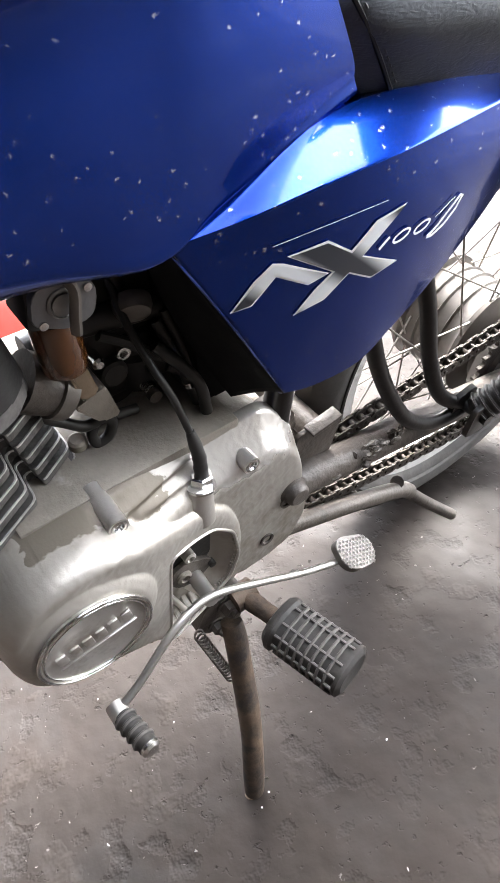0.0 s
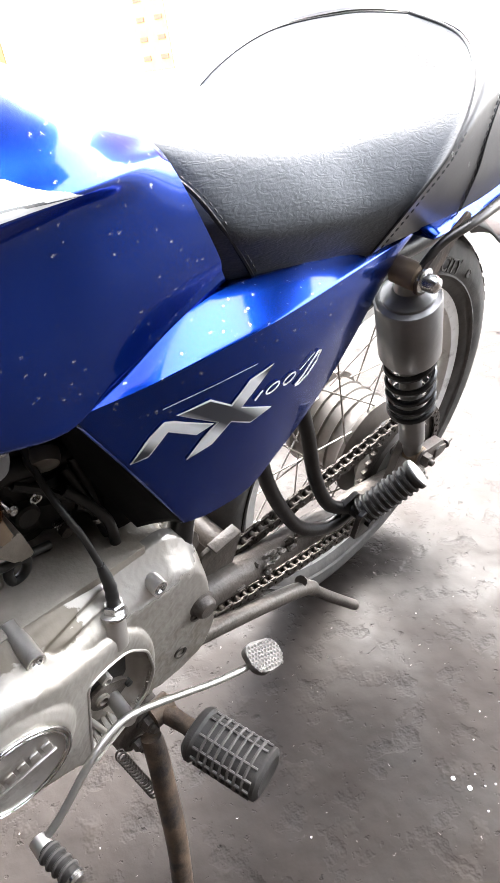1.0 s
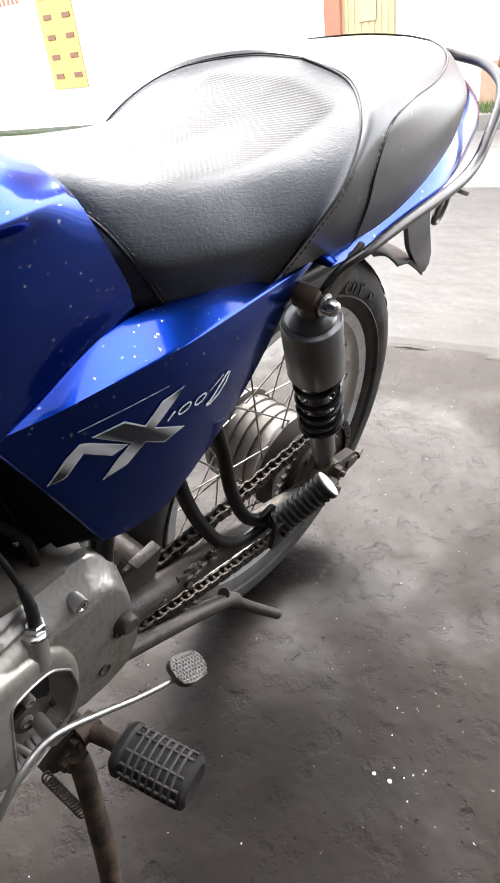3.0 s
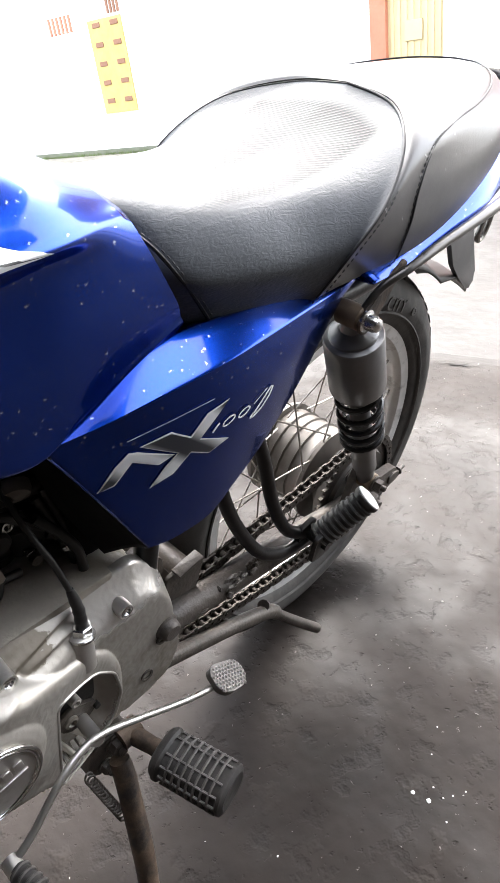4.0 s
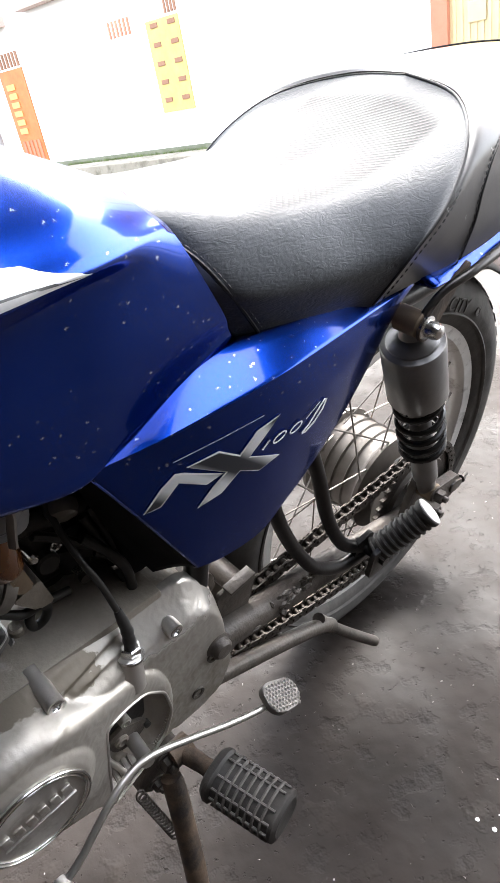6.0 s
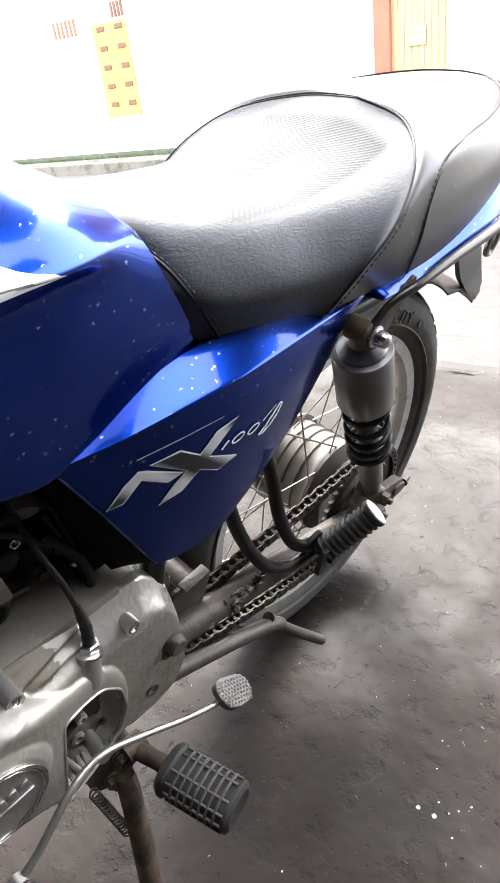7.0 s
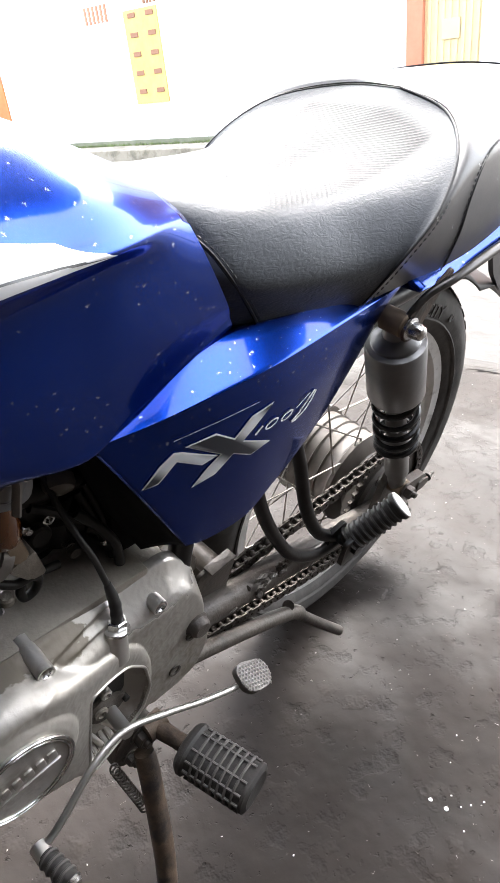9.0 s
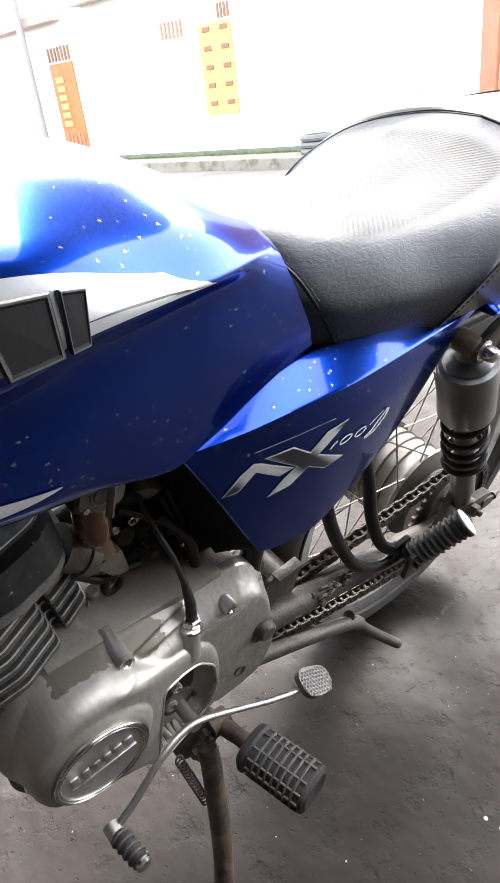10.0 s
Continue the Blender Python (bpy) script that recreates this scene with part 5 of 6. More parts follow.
    # cast ridges along the top slope
    for x0, z0, x1, z1, tall, wide in ((-.594, .4960, -.503, .4960, .0042, .0030), (-.560, .4895, -.505, .4840, .0036, .0026)):
        q = np.clip((X - x0) / (x1 - x0), 0, 1)
        d = np.hypot(X - (x0 + q * (x1 - x0)), Z - (z0 + q * (z1 - z0)))
        H = H + tall * np.exp(-(d / wide) ** 2) * np.minimum(1, .25 + q * 2.5)
    rough_cast = .00018 * (np.sin(X * 410 + np.sin(Z * 300) * 2) * np.sin(Z * 370 + np.sin(X * 260) * 2))
    H = H + rough_cast
    # window: deep floor, wall swept up at its rear
    floor_h = .1090 + .012 * np.clip(1 + sw / .020, 0, 1) ** 2 * np.clip((X + .525) / .02, 0, 1)
    H = np.where(sw < 0, floor_h, H)
    PX, PZ = X.copy(), Z.copy()
    near_out, near_in = (sw >= 0) & (sw < step * .8), (sw < 0) & (sw > -step * .8)
    for sel, by in ((near_out, 1.0), (near_in, .93)):
        PX, PZ = np.where(sel, wx * by + (1 - by) * -.516, PX), np.where(sel, wz * by + (1 - by) * .380, PZ)
    brim = so > -step * .4
    PX, PZ, H = np.where(brim, ox, PX), np.where(brim, oz, PZ), np.where(brim, .086, H)
    keep = so < step * 1.5
    index, verts, faces = -np.ones(X.shape, int), [], []
    for i, j in zip(*np.nonzero(keep)):
        index[i, j] = len(verts)
        verts.append((PX[i, j], -H[i, j], PZ[i, j]))
    for i in range(X.shape[0] - 1):
        for j in range(X.shape[1] - 1):
            q = [index[i, j], index[i + 1, j], index[i + 1, j + 1], index[i, j + 1]]
            if min(q) >= 0 and not (brim[i, j] and brim[i + 1, j] and brim[i + 1, j + 1] and brim[i, j + 1]):
                faces.append(q)
    me = bpy.data.meshes.new("left_engine_cover")
    me.from_pydata(verts, [], faces)
    me.materials.append(M["alu_dust"])
    for f in me.polygons:
        f.use_smooth = True
    me.set_sharp_from_angle(angle=radians(48))
    cov = new("left_engine_cover", me)
    cov.parent = bike
    cov["label"] = "cast aluminium engine cover, polished edge, dusty"
    lip = []
    for x, z in window + window[:1]:
        k = min(max((-.490 - x) / .11, 0), 1)
        lip.append((x, -(.1232 + .022 * k * k * (3 - 2 * k)), z))
    part("window_lip", tube(bmesh.new(), lip, .0016, 8, caps=False), "alu", cov, "thin raised lip round the cover window")
    # generator bulge with its round badge disc
    bm = lathe(bmesh.new(), [(.0428, .0080), (.0428, .0120), (.0418, .0126), (.0406, .0114), (.0395, .0110), (.001, .0110)], DISC, Y, 72)
    part("badge_disc", bm, "alu", cov, "round embossed metal badge disc", angle=25)
    for r, w in ((.0436, .0013), (.0398, .0009)):
        ps = [DISC + Vector((r * math.cos(a), -.0118, r * math.sin(a))) for a in np.linspace(0, 2 * math.pi, 65)]
        part("badge_ring", tube(bmesh.new(), ps, w, 8, caps=False), "bright", cov, "bright raised ring")
    # embossed plain bars on the disc
    t = Vector((.995, 0, .10)).normalized()
    up = Vector((-t.z, 0, t.x))
    for off, h, n in ((.006, .011, 6), (-.006, .0025, 1)):
        w = .062 / n
        for k in range(n):
            bm = bmesh.new()
            cc = DISC + Y * .0117 + t * (-.031 + w * (k + .5)) + up * off
            m = Matrix((t, Vector((0, -1, 0)), up)).transposed().to_4x4()
            box(bm, cc, (w * (.74 if n > 1 else 1), .0026, h), m, .0009, 2)
            part("embossed_bar", bm, "alu", cov)
    # ribs and screw bosses on the top slope
    for x, z, y0, y1 in ((-.577, .501, -.085, -.125), (-.461, .475, -.060, -.121)):
        bm = bmesh.new()
        lathe(bm, [(.0085, 0), (.0078, abs(y1 - y0) * .7), (.0078, abs(y1 - y0)), (.0065, abs(y1 - y0)), (.006, abs(y1 - y0) - .004)], (x, y0, z), (0.0, -1, 0.0), 20)
        part("screw_boss", bm, "alu", cov)
        bm = lathe(bmesh.new(), [(.0062, 0), (.0062, .003), (.004, .0035), (.003, .001)], (x, y1 + .003, z), Y, 14)
        part("cover_screw", bm, "bright", cov, "bright cover screw")
    for x, z in ((-.420, .386), (-.443, .344)):
        bm = lathe(bmesh.new(), [(.0075, 0), (.0075, .0025), (.005, .002), (.0045, -.001)], (x, -.1155, z), Y, 16)
        part("cover_screw", bm, "dusty_steel", cov, "recessed dirty screw")
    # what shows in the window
    # near-black plate paints the shade inside the window
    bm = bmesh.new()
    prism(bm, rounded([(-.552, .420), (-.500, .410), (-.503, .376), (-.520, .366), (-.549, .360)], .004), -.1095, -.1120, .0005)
    part("recess_shade", bm, "grease_shade", cov, "greasy near-black plate standing in for the shade of the recess")
    bm = bmesh.new()
    prism(bm, rounded([(-.545, .386), (-.530, .391), (-.510, .380), (-.503, .370), (-.513, .360), (-.531, .354), (-.545, .364)], .005), -.1130, -.1175, .001)
    part("clutch_arm", bm, "dusty_steel", cov, "dirty clutch release arm")
    for x, z, r in ((-.534, .374, .0072), (-.526, .399, .0056)):
        bm = lathe(bmesh.new(), [(r, 0), (r, .009), (r * .6, .010), (r * .5, .006), (.0005, .006)], (x, -.1110, z), Y, 18)
        part("arm_bolt", bm, "alu_dirty", cov)
    part("arm_tip", lathe(bmesh.new(), [(.0035, 0), (.0035, .006), (.0005, .007)], (-.506, -.1150, .369), Y, 10), "grease_shade", cov)
    bm = bmesh.new()
    tube(bm, [(-.533, -.108, .352), (-.520, -.130, .345)], .0050, 14)
    part("release_pin", bm, "alu", cov)
    # dark disc stands in for the shade inside the hole
    part("pin_hole", lathe(bmesh.new(), [(.0034, 0), (.0034, .0014), (.0005, .0014)], (-.5199, -.1303, .3449), (.5, -.85, -.27), 12), "grease_shade", cov)
    bm = bmesh.new()
    tube(bm, [(-.550, -.110, .350), (-.541, -.122, .327)], .0030, 10)
    part("cast_rib", bm, "alu", cov)
    # cable fitting on top of the cover
    bm = lathe(bmesh.new(), [(.0125, -.022), (.0115, 0), (.0105, .016), (.0085, .017)], (-.507, -.113, .462), (.1, .1, 1), 18)
    part("cable_boss", bm, "alu", cov)
    bm = hexnut(bmesh.new(), (-.504, -.112, .474), (.2, .15, 1), .0095, .012)
    part("cable_nut", bm, "bright", cov, "bright cable adjuster nut")
    sleeve = spline([(-.5025, -.112, .482), (-.500, -.108, .503), (-.501, -.101, .526)], 8)
    part("cable_sleeve", tube(bmesh.new(), sleeve, [.0046, .0056, .0049, .0058, .0050, .0057, .0049, .0052, .0045, .0040, .0032], 14), "hose", cov, "ribbed black rubber cable sleeve")
    part("clutch_cable", tube_bm([(-.501, -.101, .524), (-.506, -.092, .556), (-.511, -.082, .576), (-.514, -.060, .600), (-.512, -.03, .630)], .0029, 12), "hose", cov, "black clutch cable")
    part("breather_hose", tube_bm([(-.470, -.075, .466), (-.470, -.075, .490), (-.471, -.075, .512), (-.473, -.073, .533), (-.482, -.066, .553), (-.496, -.055, .572)], .0048, 12), "hose", cov, "black breather hose")
    bm = hexnut(bmesh.new(), (-.470, -.076, .462), (0, 0, 1), .0085, .012)
    part("hose_nut", bm, "bright", cov, "bright hose nut")
    # generator front screw
    for x, z in ((-.676, .372),):
        part("cover_screw", lathe(bmesh.new(), [(.006, 0), (.006, .006)], (x, -.10, z), Y, 12), "bright", cov)


make_engine()


# cylinder with fins
def flat_plate(poly, z, half, bevel):
    """A plate with an outline of (x, y), at height z, square to the forward-leaning cylinder."""
    bm = bmesh.new()
    prism(bm, poly, -half, half, bevel, 1)
    bmesh.ops.transform(bm, matrix=Matrix.Translation((-.60, 0, z)) @ Matrix.Rotation(radians(-9), 4, "Y") @ Matrix.Translation((.60, 0, 0)) @ Matrix.Rotation(radians(-90), 4, "X"), verts=bm.verts)
    return bm


def make_cylinder():
    bm = bmesh.new()
    box(bm, (-.652, 0, .540), (.092, .115, .14), None, .02, 3)
    cyl = part("cylinder", bm, "cyl", bike, "black finned air-cooled cylinder, paint worn at the fins")
    fr = random.Random(21)
    for i in range(8):
        z = .486 + i * .0138
        x1 = -.570 - .0026 * i
        poly = rounded([(-.73, -.095), (x1 - .075, -.095), (x1 - .038, -.079), (x1 - .037, -.055), (x1 - .029, -.055), (x1 - .028, -.070), (x1, -.056), (x1, .055), (x1 - .03, .085), (-.73, .085)], .004, 2)
        part("fin", flat_plate(poly, z, .0042, .0008), "fin", cyl, "dusty grey cooling fin")
        edge = [(x + (.0006 if x > -.7 else 0), y - .0006 if y < 0 else y) for x, y in poly]
        part("fin_edge", flat_plate(edge, z + .0030 + fr.uniform(-.0003, .0003), .0007, .0002), "fin_edge", cyl, "bare worn fin edge")
    # head: worn bright flange, black block above with its own fins
    poly = rounded([(-.75, -.092), (-.640, -.092), (-.604, -.082), (-.588, -.066), (-.586, .08), (-.75, .09)], .006, 3)
    part("head_flange", flat_plate(poly, .598, .0050, .0012), "flange", cyl, "bare chipped lower edge of the cylinder head")
    poly = [(x - .002, y * .985) for x, y in poly]
    part("head_plate", flat_plate(poly, .6225, .0200, .0015), "cyl", cyl, "black cylinder head block with chipped paint")
    poly = [(x - .006, y * .93) for x, y in poly]
    part("head_fin", flat_plate(poly, .654, .0030, .0012), "cyl", cyl)
    part("head_fin_edge", flat_plate([(x + .0006, y * 1.006) for x, y in poly], .6565, .0007, .0002), "fin_edge", cyl)
    bm = bmesh.new()
    box(bm, (-.68, 0, .648), (.11, .12, .05), None, .012)
    part("head", bm, "cyl", cyl, "black finned cylinder head")
    bm = lathe(bmesh.new(), [(.009, 0), (.009, .008), (.007, .010), (.007, .018), (.005, .020)], (-.567, -.046, .498), (0, -.2, 1), 16)
    part("stud_nut", bm, "alu_dirty", cyl, "dusty cylinder stud nut")


make_cylinder()

# fuel tap under the tank
bm = bmesh.new()
box(bm, (-.556, -.056, .655), (.042, .034, .046), pose(0, 0, 0, 0, 8, 0), .006)
tap = part("fuel_tap", bm, "plastic", bike, "black fuel tap with grey lever plate and amber bowl")
bm = bmesh.new()
prism(bm, rounded([(-.577, .644), (-.558, .634), (-.541, .635), (-.535, .652), (-.540, .662), (-.565, .667), (-.573, .662)], .005), -.072, -.078, .001)
part("tap_plate", bm, "tap_metal", tap, "grey metal tap plate")
for x, z in ((-.541, .656), (-.571, .643)):
    part("tap_screw", lathe(bmesh.new(), [(.0026, 0), (.0026, .0016), (.0012, .002)], (x, -.078, z), Y, 12), "bright", tap)
part("tap_dial", lathe(bmesh.new(), [(.0095, 0), (.0095, .0015), (.0082, .0022), (.0082, .0010), (.0070, .0008), (.0068, .0026), (.001, .0028)], (-.557, -.0778, .652), Y, 28), "shock", tap, "dark dial of the fuel tap")
bm = bmesh.new()
tube(bm, spline([(-.554, -.082, .669), (-.551, -.085, .662), (-.554, -.086, .648), (-.556, -.085, .634)], 4), .0024, 8, flat=1.5)
part("tap_lever", bm, "hub", tap, "grey tap lever")
part("fuel_bowl", lathe(bmesh.new(), [(.014, 0), (.0150, .004), (.0150, .032), (.0135, .037), (.008, .039)], (-.561, -.062, .634), (-.05, -.1, -1), 28), "amber", tap, "amber fuel bowl")

# carburettor and its plumbing
bm = bmesh.new()
lathe(bm, [(.026, 0), (.026, .035), (.022, .04)], (-.52, .0, .505), (0, 0, 1), 24)
lathe(bm, [(.019, -.05), (.019, .05)], (-.52, .0, .560), (1, 0, 0), 24)
box(bm, (-.52, -.0, .58), (.045, .045, .06), None, .008)
box(bm, (-.510, .000, .568), (.085, .060, .115), None, .014, 3)
box(bm, (-.482, -.030, .545), (.030, .030, .030), pose(0, 0, 0, 0, 20, 0), .006, 2)
tube(bm, [(-.545, -.034, .600), (-.480, -.036, .590)], .010, 12)
# near-black colour holds the shadow that lies on the grey body
carb = part("carburettor", bm, "grease_shade", bike, "dirty grey carburettor, its shadow put into a near-black colour")
part("carb_cap", lathe(bmesh.new(), [(.020, 0), (.020, .016), (.016, .022)], (-.52, 0, .608), (0, 0, 1), 24), "plastic", carb)
part("idle_screw", lathe(bmesh.new(), [(.005, 0), (.005, .012), (.003, .014)], (-.535, -.034, .570), Y, 12), "bright", carb)
ps = [Vector((-.500 + .0045 * math.cos(k / 10 * 2 * math.pi), -.028 - .018 * k / 70, .522 + .0045 * math.sin(k / 10 * 2 * math.pi))) for k in range(71)]
part("throttle_spring", tube(bmesh.new(), ps, .0009, 6), "bright", carb)
part("throttle_screw", lathe(bmesh.new(), [(.0055, 0), (.0055, .006)], (-.500, -.046, .520), Y, 12), "dusty_steel", carb)
part("float_plug", lathe(bmesh.new(), [(.011, 0), (.011, .008), (.009, .010)], (-.523, -.031, .548), Y, 16), "rubber", carb)
part("jet_ring", lathe(bmesh.new(), [(.0055, 0), (.0055, .004), (.0035, .004), (.0035, .001)], (-.512, -.033, .560), Y, 14), "bright", carb)
bm = tube(bmesh.new(), [(-.590, -.050, .590), (-.566, -.052, .570)], [.021, .019], 20)
part("frame_knob", lathe(bmesh.new(), [(.0135, 0), (.0135, .006), (.0115, .011), (.006, .0135), (.001, .014)], (-.502, -.044, .608), (-.3, -.8, -.4), 24), "hub", bike, "dull round metal cap under the tank")
part("intake_stub", bm, "dusty_steel", bike, "dusty brown intake stub")
bm = lathe(bmesh.new(), [(.0195, -.006), (.0215, -.005), (.0215, .005), (.0195, .006)], (-.569, -.052, .5725), (.77, -.06, -.64), 24)
part("intake_clamp", bm, "hub", bike, "dull intake hose clamp")
bm = bmesh.new()
prism(bm, rounded([(-.565, .598), (-.552, .597), (-.547, .570), (-.560, .568)], .003), -.048, -.070, .002)
part("clamp_strap", bm, "tan_metal", bike, "brown clamp strap below the fuel bowl")
bm = bmesh.new()
prism(bm, rounded([(-.566, .561), (-.541, .568), (-.535, .537), (-.550, .538)], .003), -.040, -.066, .002)
part("intake_block", bm, "alu_dirty", bike, "pale dusty intake block")
part("overflow_hose", tube_bm([(-.600, -.050, .566), (-.587, -.053, .557), (-.574, -.055, .545), (-.560, -.056, .532), (-.546, -.058, .533), (-.540, -.057, .525), (-.544, -.055, .511), (-.554, -.055, .508), (-.556, -.054, .519), (-.546, -.050, .528), (-.535, -.048, .520), (-.515, -.045, .512)], .0042, 10), "hose", bike, "looped black hose")
part("fuel_hose", tube_bm([(-.540, -.05, .662), (-.525, -.045, .655), (-.51, -.04, .63), (-.50, -.03, .60)], .0045, 10), "hose", bike, "black fuel hose")
part("air_boot", lathe(bmesh.new(), [(.024, 0), (.028, .02), (.022, .03), (.028, .04), (.03, .05)], (-.50, 0, .59), (1, 0, .1), 24), "rubber", bike, "rubber air boot")
part("float_chamber", lathe(bmesh.new(), [(.012, 0), (.018, .004), (.019, .030), (.022, .032), (.022, .037), (.017, .040), (.017, .058)], (-.497, -.020, .513), (0, 0, 1), 24), "plastic", carb, "black greasy float chamber")
part("linkage_arm", tube_bm([(-.530, -.044, .592), (-.512, -.047, .578), (-.497, -.050, .562), (-.484, -.053, .552)], .0042, 8), "hose", carb)
for x, dz in ((-.476, 0.0), (-.468, .006)):
    part("drain_hose", tube_bm([(x - .012, -.046, .585 + dz), (x - .004, -.054, .552), (x + .002, -.060, .522), (x + .006, -.064, .500), (x + .008, -.066, .482)], .0040, 10), "hose", bike, "black drain hose")
    part("hose_clip", lathe(bmesh.new(), [(.0052, 0), (.0056, .002), (.0052, .005)], (x + .0010, -.0590, .529), (.18, -.19, -1), 14), "bright", bike, "bright hose clip")
part("cable_hook", tube_bm([(-.492, -.052, .556), (-.488, -.055, .561), (-.483, -.054, .558), (-.482, -.05, .550)], .0014, 6), "bright", bike, "bright wire clip")
part("throttle_cable", tube_bm([(-.487, -.052, .545), (-.480, -.055, .540), (-.470, -.056, .525), (-.462, -.05, .50)], .004, 8), "hose", bike, "black throttle cable")

# dark filler panel, added to black out the space under the seat, and the seat pan
bm = bmesh.new()
prism(bm, rounded([(-.50, .700), (-.36, .695), (-.19, .690), (-.20, .650), (-.28, .56), (-.36, .53), (-.42, .52), (-.47, .60)], .01), -.045, -.055, .002)
part("dark_filler_panel", bm, "plastic", bike, "black filler panel added to darken the gap behind the side cover")
bm = bmesh.new()
box(bm, (-.32, 0, .700), (.16, .15, .012), None, .004)
box(bm, (-.47, 0, .695), (.16, .12, .012), None, .004)
part("seat_pan", bm, "plastic", bike, "black seat pan")

# ---- across the street ----
M["door_orange"] = mat("orange_door_paint", (0.50, 0.10, 0.02), 0.5, second=(0.58, 0.17, 0.04), scale=8, bump=0.05)
M["door_cream"] = mat("cream_door_paint", (0.52, 0.42, 0.23), 0.55, second=(0.46, 0.36, 0.19), scale=6)
M["terracotta"] = mat("faded_red_paint", (0.40, 0.14, 0.08), 0.75, second=(0.46, 0.21, 0.13), scale=5)
M["yellow"] = mat("yellow_vent_render", (0.44, 0.31, 0.10), 0.75, second=(0.50, 0.38, 0.16), scale=5)
M["brown"] = mat("brown_hole_lining", (0.20, 0.10, 0.06), 0.8)
M["green"] = mat("dark_wall_foot", (0.11, 0.12, 0.08), 0.85, second=(0.2, 0.2, 0.15), scale=5)
M["grass"] = mat("grass_leaf", (0.09, 0.13, 0.035), 0.7, second=(0.14, 0.17, 0.06), scale=4)
M["brickwork"] = mat("bare_brick", (0.40, 0.25, 0.16), 0.85, second=(0.5, 0.36, 0.25), scale=8)
M["rooftile"] = mat("faded_roof_sheet", (0.36, 0.27, 0.23), 0.8)
M["pole"] = mat("grey_pole", (0.24, 0.235, 0.23), 0.7)
TURN_W = Matrix((WALL_D, WALL_N, (0, 0, 1))).transposed().to_4x4()


def wbox(bm, s0, s1, u0, u1, z0, z1, bevel=0.0):
    c = Vector(street((s0 + s1) / 2, (u0 + u1) / 2, (z0 + z1) / 2))
    return box(bm, c, (s1 - s0, u1 - u0, z1 - z0), TURN_W, bevel)


slab("baseboard", -9, 5.72, 0.0, 0.02, -0.22, -0.13, "green", "dark damp foot of the street wall", "baseboard")

# yellow panel with ten small vent holes
bm = bmesh.new()
wbox(bm, .31, 1.12, 0.0, .03, .48, 1.95)
panel = tagged(finish("vent_panel", bm, "yellow", smooth=False), "yellow panel on the white wall with ten small holes", "vent panel")
for i in range(2):
    for j in range(5):
        bm = bmesh.new()
        s, z = .52 + .44 * i, .68 + .296 * j
        wbox(bm, s - .09, s + .09, .03, .045, z - .035, z + .04, .004)
        part("hole_frame", bm, "brown", panel, smooth=False)

# two small slatted vents
for s0, s1, z0, z1, n, c in ((-.73, -.08, 1.85, 2.12, 6, "terracotta"), (.81, 1.13, 2.0, 2.22, 4, "brown")):
    bm = bmesh.new()
    wbox(bm, s0, s1, 0.0, .01, z0, z1)
    v = tagged(finish("wall_vent", bm, "paint", smooth=False), "small slatted vent high in the white wall", "vent")
    for k in range(n):
        bm = bmesh.new()
        s = s0 + (s1 - s0) * (k + .3) / n
        wbox(bm, s, s + .045, .01, .03, z0, z1)
        part("slat", bm, c, v, smooth=False)

# orange door with grille above
bm = bmesh.new()
wbox(bm, -4.66, -3.76, 0.0, .03, -.22, 1.84)
d1 = tagged(finish("door_1", bm, "door_orange", smooth=False), "orange panelled house door with a slatted light above", "door", kind="structure")
for k in range(6):
    bm = bmesh.new()
    wbox(bm, -4.5, -4.2, .03, .05, .55 + .18 * k, .67 + .18 * k, .005)
    part("louvre", bm, "yellow", d1, smooth=False)
for k in range(5):
    bm = bmesh.new()
    wbox(bm, -4.55 + .15 * k, -4.46 + .15 * k, .03, .045, -.15, .4, .004)
    part("panel", bm, "terracotta", d1, smooth=False)
for k in range(7):
    bm = bmesh.new()
    wbox(bm, -4.64 + .13 * k, -4.58 + .13 * k, 0.0, .03, 1.88, 2.16)
    part("grille_bar", bm, "brown", d1, smooth=False)

# cream sheet gate in a faded red frame
bm = bmesh.new()
wbox(bm, 5.95, 6.75, -.12, -.06, -.3, 1.56)
d2 = tagged(finish("door_2", bm, "door_cream", smooth=False), "cream ribbed sheet-metal gate in a faded red frame", "gate", kind="structure")
for k in range(8):
    bm = bmesh.new()
    s = 5.99 + .095 * k
    wbox(bm, s, s + .05, -.06, -.045, -.3, 1.54, .004)
    part("rib", bm, "door_cream", d2, smooth=False)
bm = bmesh.new()
wbox(bm, 6.2, 6.45, -.05, -.03, .9, 1.14, .005)
part("lock_box", bm, "door_cream", d2, smooth=False)
bm = bmesh.new()
wbox(bm, 5.72, 5.95, -.22, .03, -.3, 6.0)
part("door_frame", bm, "terracotta", d2, "faded red door pillar", smooth=False)
bm = bmesh.new()
wbox(bm, 5.95, 6.75, -.22, .02, 1.56, 6.0)
part("lintel", bm, "paint", d2, smooth=False)

# red shutter and bare brick at the corner
bm = bmesh.new()
wbox(bm, 8.1, 12, -.25, .0, -.4, 6.0)
sh = tagged(finish("red_shutter", bm, "terracotta", smooth=False), "faded red ribbed sheet wall", "shutter", kind="structure")
for k in range(26):
    bm = bmesh.new()
    wbox(bm, 8.14 + .15 * k, 8.22 + .15 * k, .0, .025, -.2, 6.0)
    part("rib", bm, "terracotta", sh, smooth=False)
slab("wall_corner", 7.9, 8.1, -.25, .05, -.45, .3, "brickwork", "bare brick foot of the wall", "wall")
slab("wall_corner_upper", 7.9, 8.1, -.25, .02, .3, 6.0, "paint", "white painted wall corner", "wall")

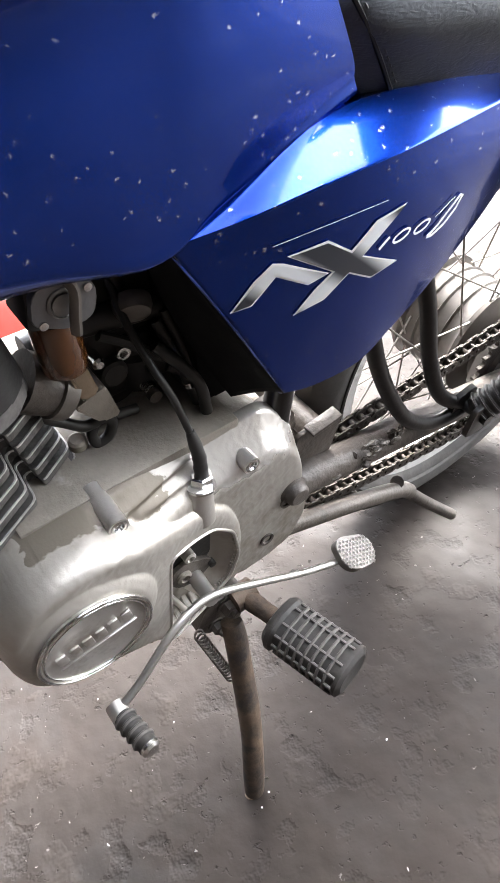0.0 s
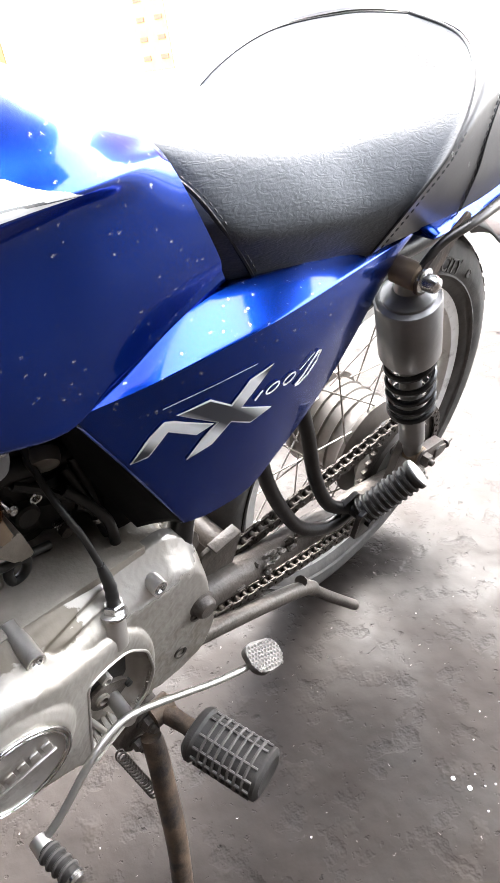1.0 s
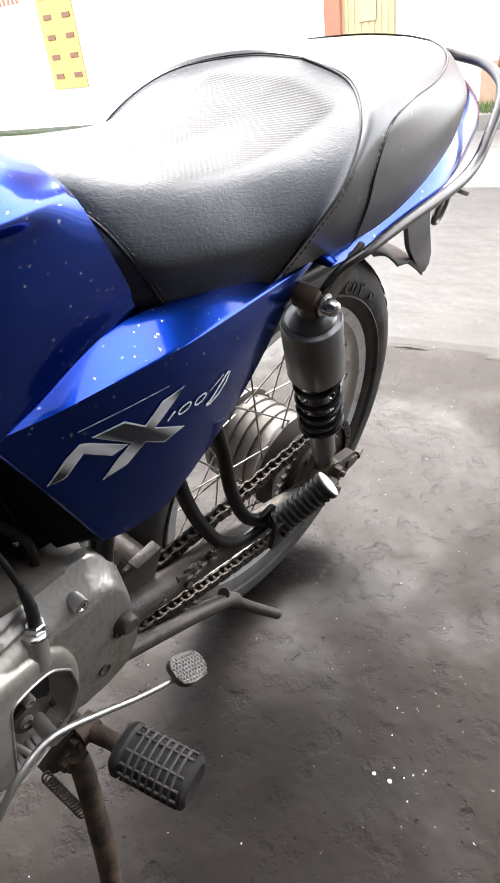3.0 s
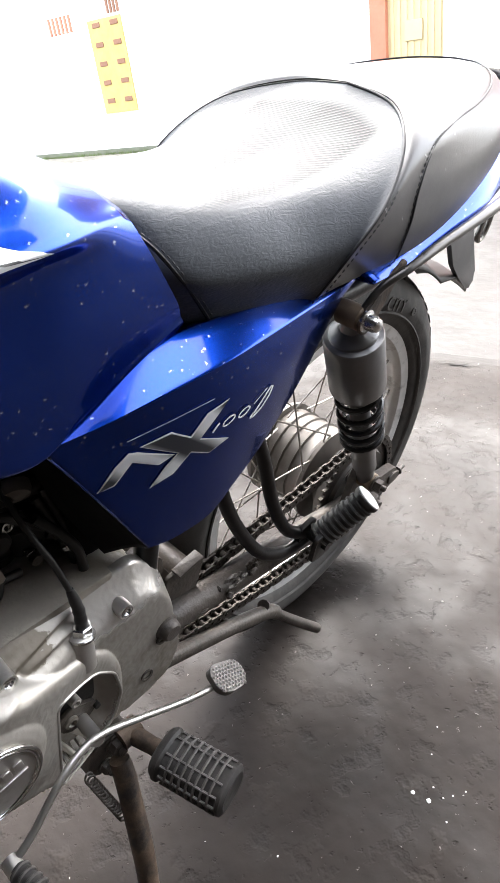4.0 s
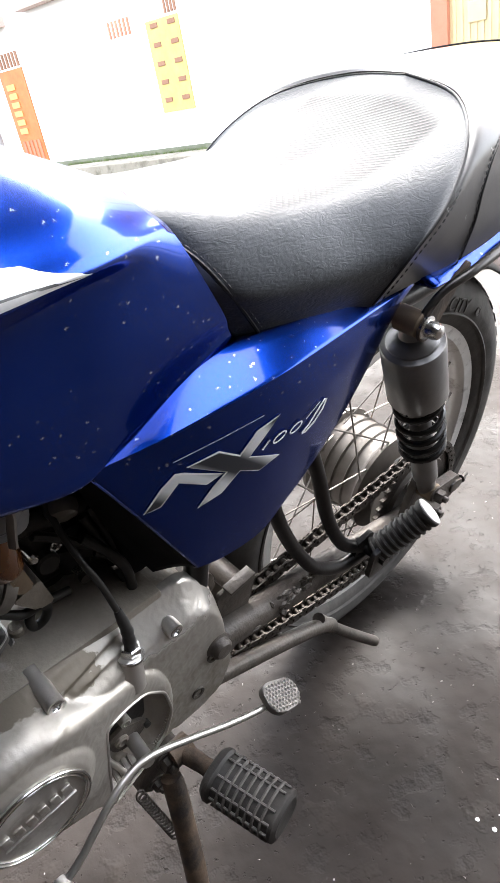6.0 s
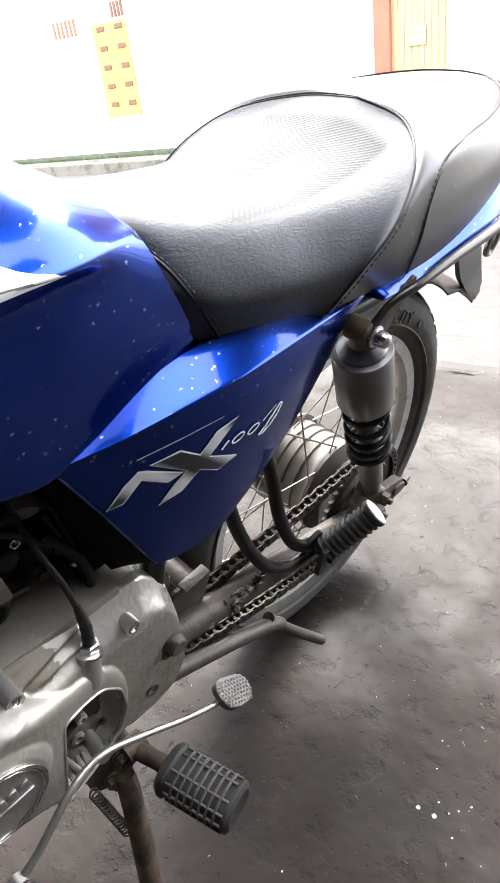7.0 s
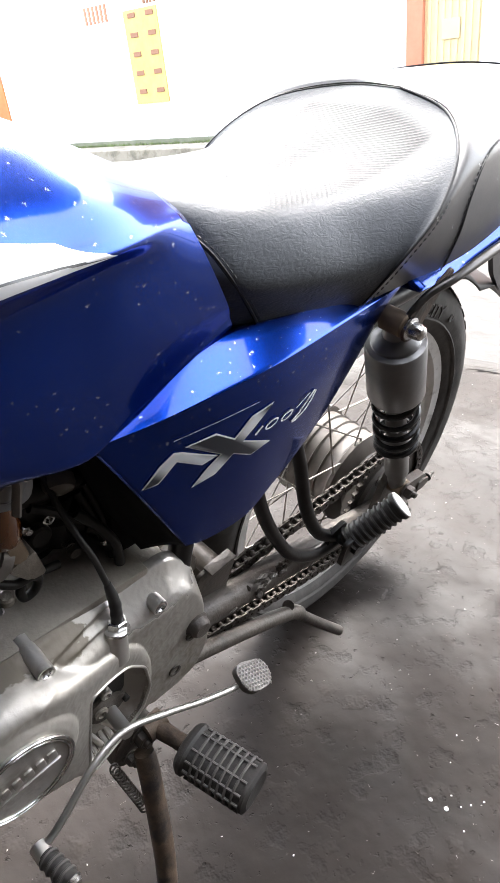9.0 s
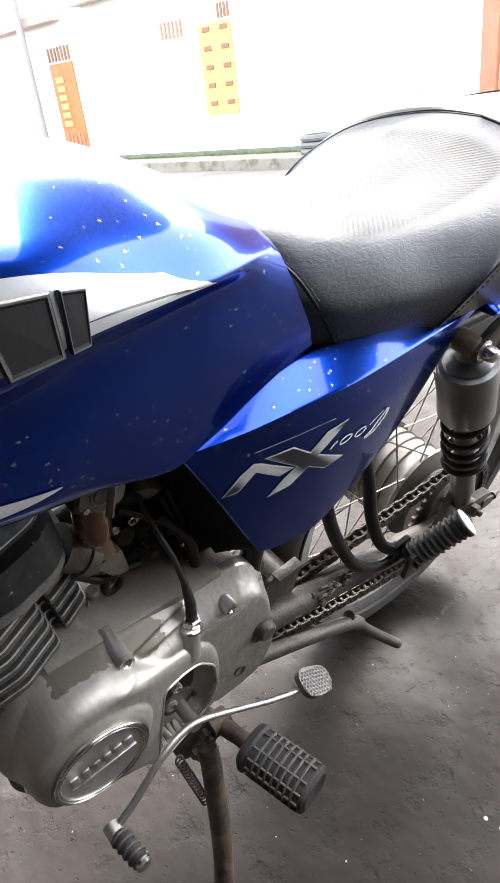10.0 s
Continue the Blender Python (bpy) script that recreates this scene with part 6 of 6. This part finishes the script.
# weeds along the foot of the wall
bm = bmesh.new()
gr = random.Random(8)
for k in range(5200):
    s = gr.uniform(7.2, 13) if k % 6 else gr.uniform(-3, 3)
    u = gr.uniform(.02, .75 if k % 6 else .12)
    h = gr.uniform(.03, .13 if k % 6 else .07)
    a = gr.uniform(0, 6.28)
    p = Vector(street(s, u, -.222))
    w = Vector((math.cos(a), math.sin(a), 0)) * .008
    tip = p + Vector((gr.gauss(0, .03), gr.gauss(0, .03), h))
    bm.faces.new([bm.verts.new(q) for q in (p - w, p + w, tip)])
tagged(finish("grass", bm, "grass", smooth=False), "short weeds at the foot of the street wall", "grass", kind="stuff")

# eaves, pole, and things in the street
bm = bmesh.new()
wbox(bm, -3.1, -.9, -.1, .30, 2.74, 2.82)
tagged(finish("awning", bm, "rooftile", smooth=False), "small dark awning over the wall", "awning")
bm = bmesh.new()
wbox(bm, -9, -3.9, -.3, .30, 2.62, 2.80)
tagged(finish("roof_eave", bm, "rooftile", smooth=False), "dark sheet roof edge of the neighbouring house", "roof", kind="structure")
bm = bmesh.new()
tube(bm, [street(-4.85, .45, -.25), street(-4.83, .45, 6.5)], [.085, .075], 20)
tagged(finish("utility_pole", bm, "pole"), "grey concrete utility pole on the pavement", "pole")
M["old_rubber"] = mat("sun_bleached_rubber", (0.12, 0.115, 0.11), 0.8, second=(0.22, 0.21, 0.20), scale=6)
for k in range(3):
    bm = lathe(bmesh.new(), [(.20, 0), (.27, .01), (.29, .05), (.27, .09), (.20, .10)], street(3.1, .35, -.22 + k * .10), (0, 0, 1), 36, True)
    tagged(finish("old_tyre", bm, "old_rubber"), "old dusty grey tyre lying in a stack by the wall", "tyre", "stacked tyres")
bm = bmesh.new()
tube(bm, [street(4.78, .05, -.22), street(4.78, .05, .54)], .018, 10)
tagged(finish("pipe", bm, "door_cream"), "thin pale pipe on the wall", "pipe")

# red and white crate beyond the motorcycle
bm = bmesh.new()
box(bm, (-.47, 1.02, .13), (.34, .30, .26), pose(0, 0, 0, 0, 0, 20), .015)
tagged(finish("red_crate", bm, "red"), "red plastic crate standing on the floor", "crate")
bm = bmesh.new()
box(bm, (-.47, 1.02, .32), (.30, .26, .12), pose(0, 0, 0, 0, 0, 24), .01)
tagged(finish("white_box", bm, "cream"), "off-white box resting on a red crate", "box")

# worn joint where the floor meets the street, and fine cracks running off it
M["crack"] = mat("dirt_filled_crack", (0.012, 0.0105, 0.009), 0.8, second=(0.03, 0.026, 0.022), scale=40)
bm = bmesh.new()
cr = random.Random(31)


def crack(bm, s, u, ds, du, n, width, z):
    """A ragged dark line of dirt lying in the concrete."""
    left, right = [], []
    for k in range(n + 1):
        t = k / n
        a, b = s + ds * t + cr.gauss(0, .012), u + du * t + cr.gauss(0, .010)
        h = width * cr.uniform(.15, 1) * (.3 + math.sin(math.pi * t))
        lift = z if b >= EDGE else z - .02 - .38 * (EDGE - b) / (EDGE - KERB) if b < EDGE - .06 else z - .02 * (EDGE - b) / .06
        left.append(bm.verts.new(street(a, b - h, lift + .004)))
        right.append(bm.verts.new(street(a, b + h, lift + .004)))
    for k in range(n):
        bm.faces.new((left[k], left[k + 1], right[k + 1], right[k]))


for k in range(26):
    if cr.random() < .62:
        crack(bm, 8.2 + .14 * k, EDGE + .035 + cr.gauss(0, .012), cr.uniform(.06, .16), 0, 9, .0042, 0.0)
for k in range(9):
    crack(bm, 8.6 + .35 * k, EDGE + cr.uniform(.05, .5), cr.uniform(-.3, .3), cr.uniform(.05, .3), 12, .0016, 0.0)
tagged(finish("joint_crack", bm, "crack", smooth=False), "dirt-filled cracks along the worn concrete joint", "crack", kind="stuff")

# chips of plaster and grit on the floor
M["chip"] = mat("white_plaster_chip", (0.75, 0.73, 0.70), 0.8, scale=80)


def chip(x, y, r, flat=.45, seed=0, group="plaster chips"):
    q = random.Random(seed)
    bm = bmesh.new()
    bmesh.ops.create_icosphere(bm, subdivisions=1, radius=r)
    for v in bm.verts:
        v.co *= q.uniform(.65, 1.2)
        v.co.z = max(v.co.z * flat, -r * flat * .6)
    lo = min(v.co.z for v in bm.verts)
    bmesh.ops.transform(bm, matrix=Matrix.Translation((x, y, -lo - .0004)) @ Matrix.Rotation(q.uniform(0, 6), 4, "Z"), verts=bm.verts)
    return tagged(finish("plaster_chip", bm, "chip", smooth=False), "small white plaster chip on the floor", "debris", group)


for k, (x, y, r) in enumerate(((-.220, -.400, .0048), (-.222, -.378, .0042), (-.205, -.412, .0026), (-.200, -.395, .003), (-.195, -.420, .0028), (-.18, -.43, .003), (-.23, -.43, .0028), (-.118, -.355, .003), (-.394, -.292, .003), (-.16, -.37, .0025), (-.547, -.243, .004), (-.536, -.250, .003), (-.552, -.258, .0028))):
    chip(x, y, r * (.75 if r > .004 else .5), seed=k)
bm = bmesh.new()
gr = random.Random(12)
for k in range(650):
    x, y = gr.uniform(-.9, 1.4), gr.uniform(-.85, .7)
    r = abs(gr.gauss(0, .0009)) + .0006
    c = Vector((x, y, 0))
    a = gr.uniform(0, 6)
    base = [bm.verts.new(c + Vector((r * math.cos(a + t), r * 1.3 * math.sin(a + t), 0))) for t in (0, 2.1, 6.0)]
    top = bm.verts.new(c + Vector((gr.gauss(0, r * .3), gr.gauss(0, r * .3), r)))
    for i in range(3):
        bm.faces.new((base[i], base[(i + 1) % 3], top))
M["grit"] = mat("grit", (0.30, 0.28, 0.26), 0.9, second=(0.6, 0.58, 0.55), scale=400, amount=0.9)
tagged(finish("grit", bm, "grit", smooth=False), "loose pale grit scattered on the floor", "grit", kind="stuff")
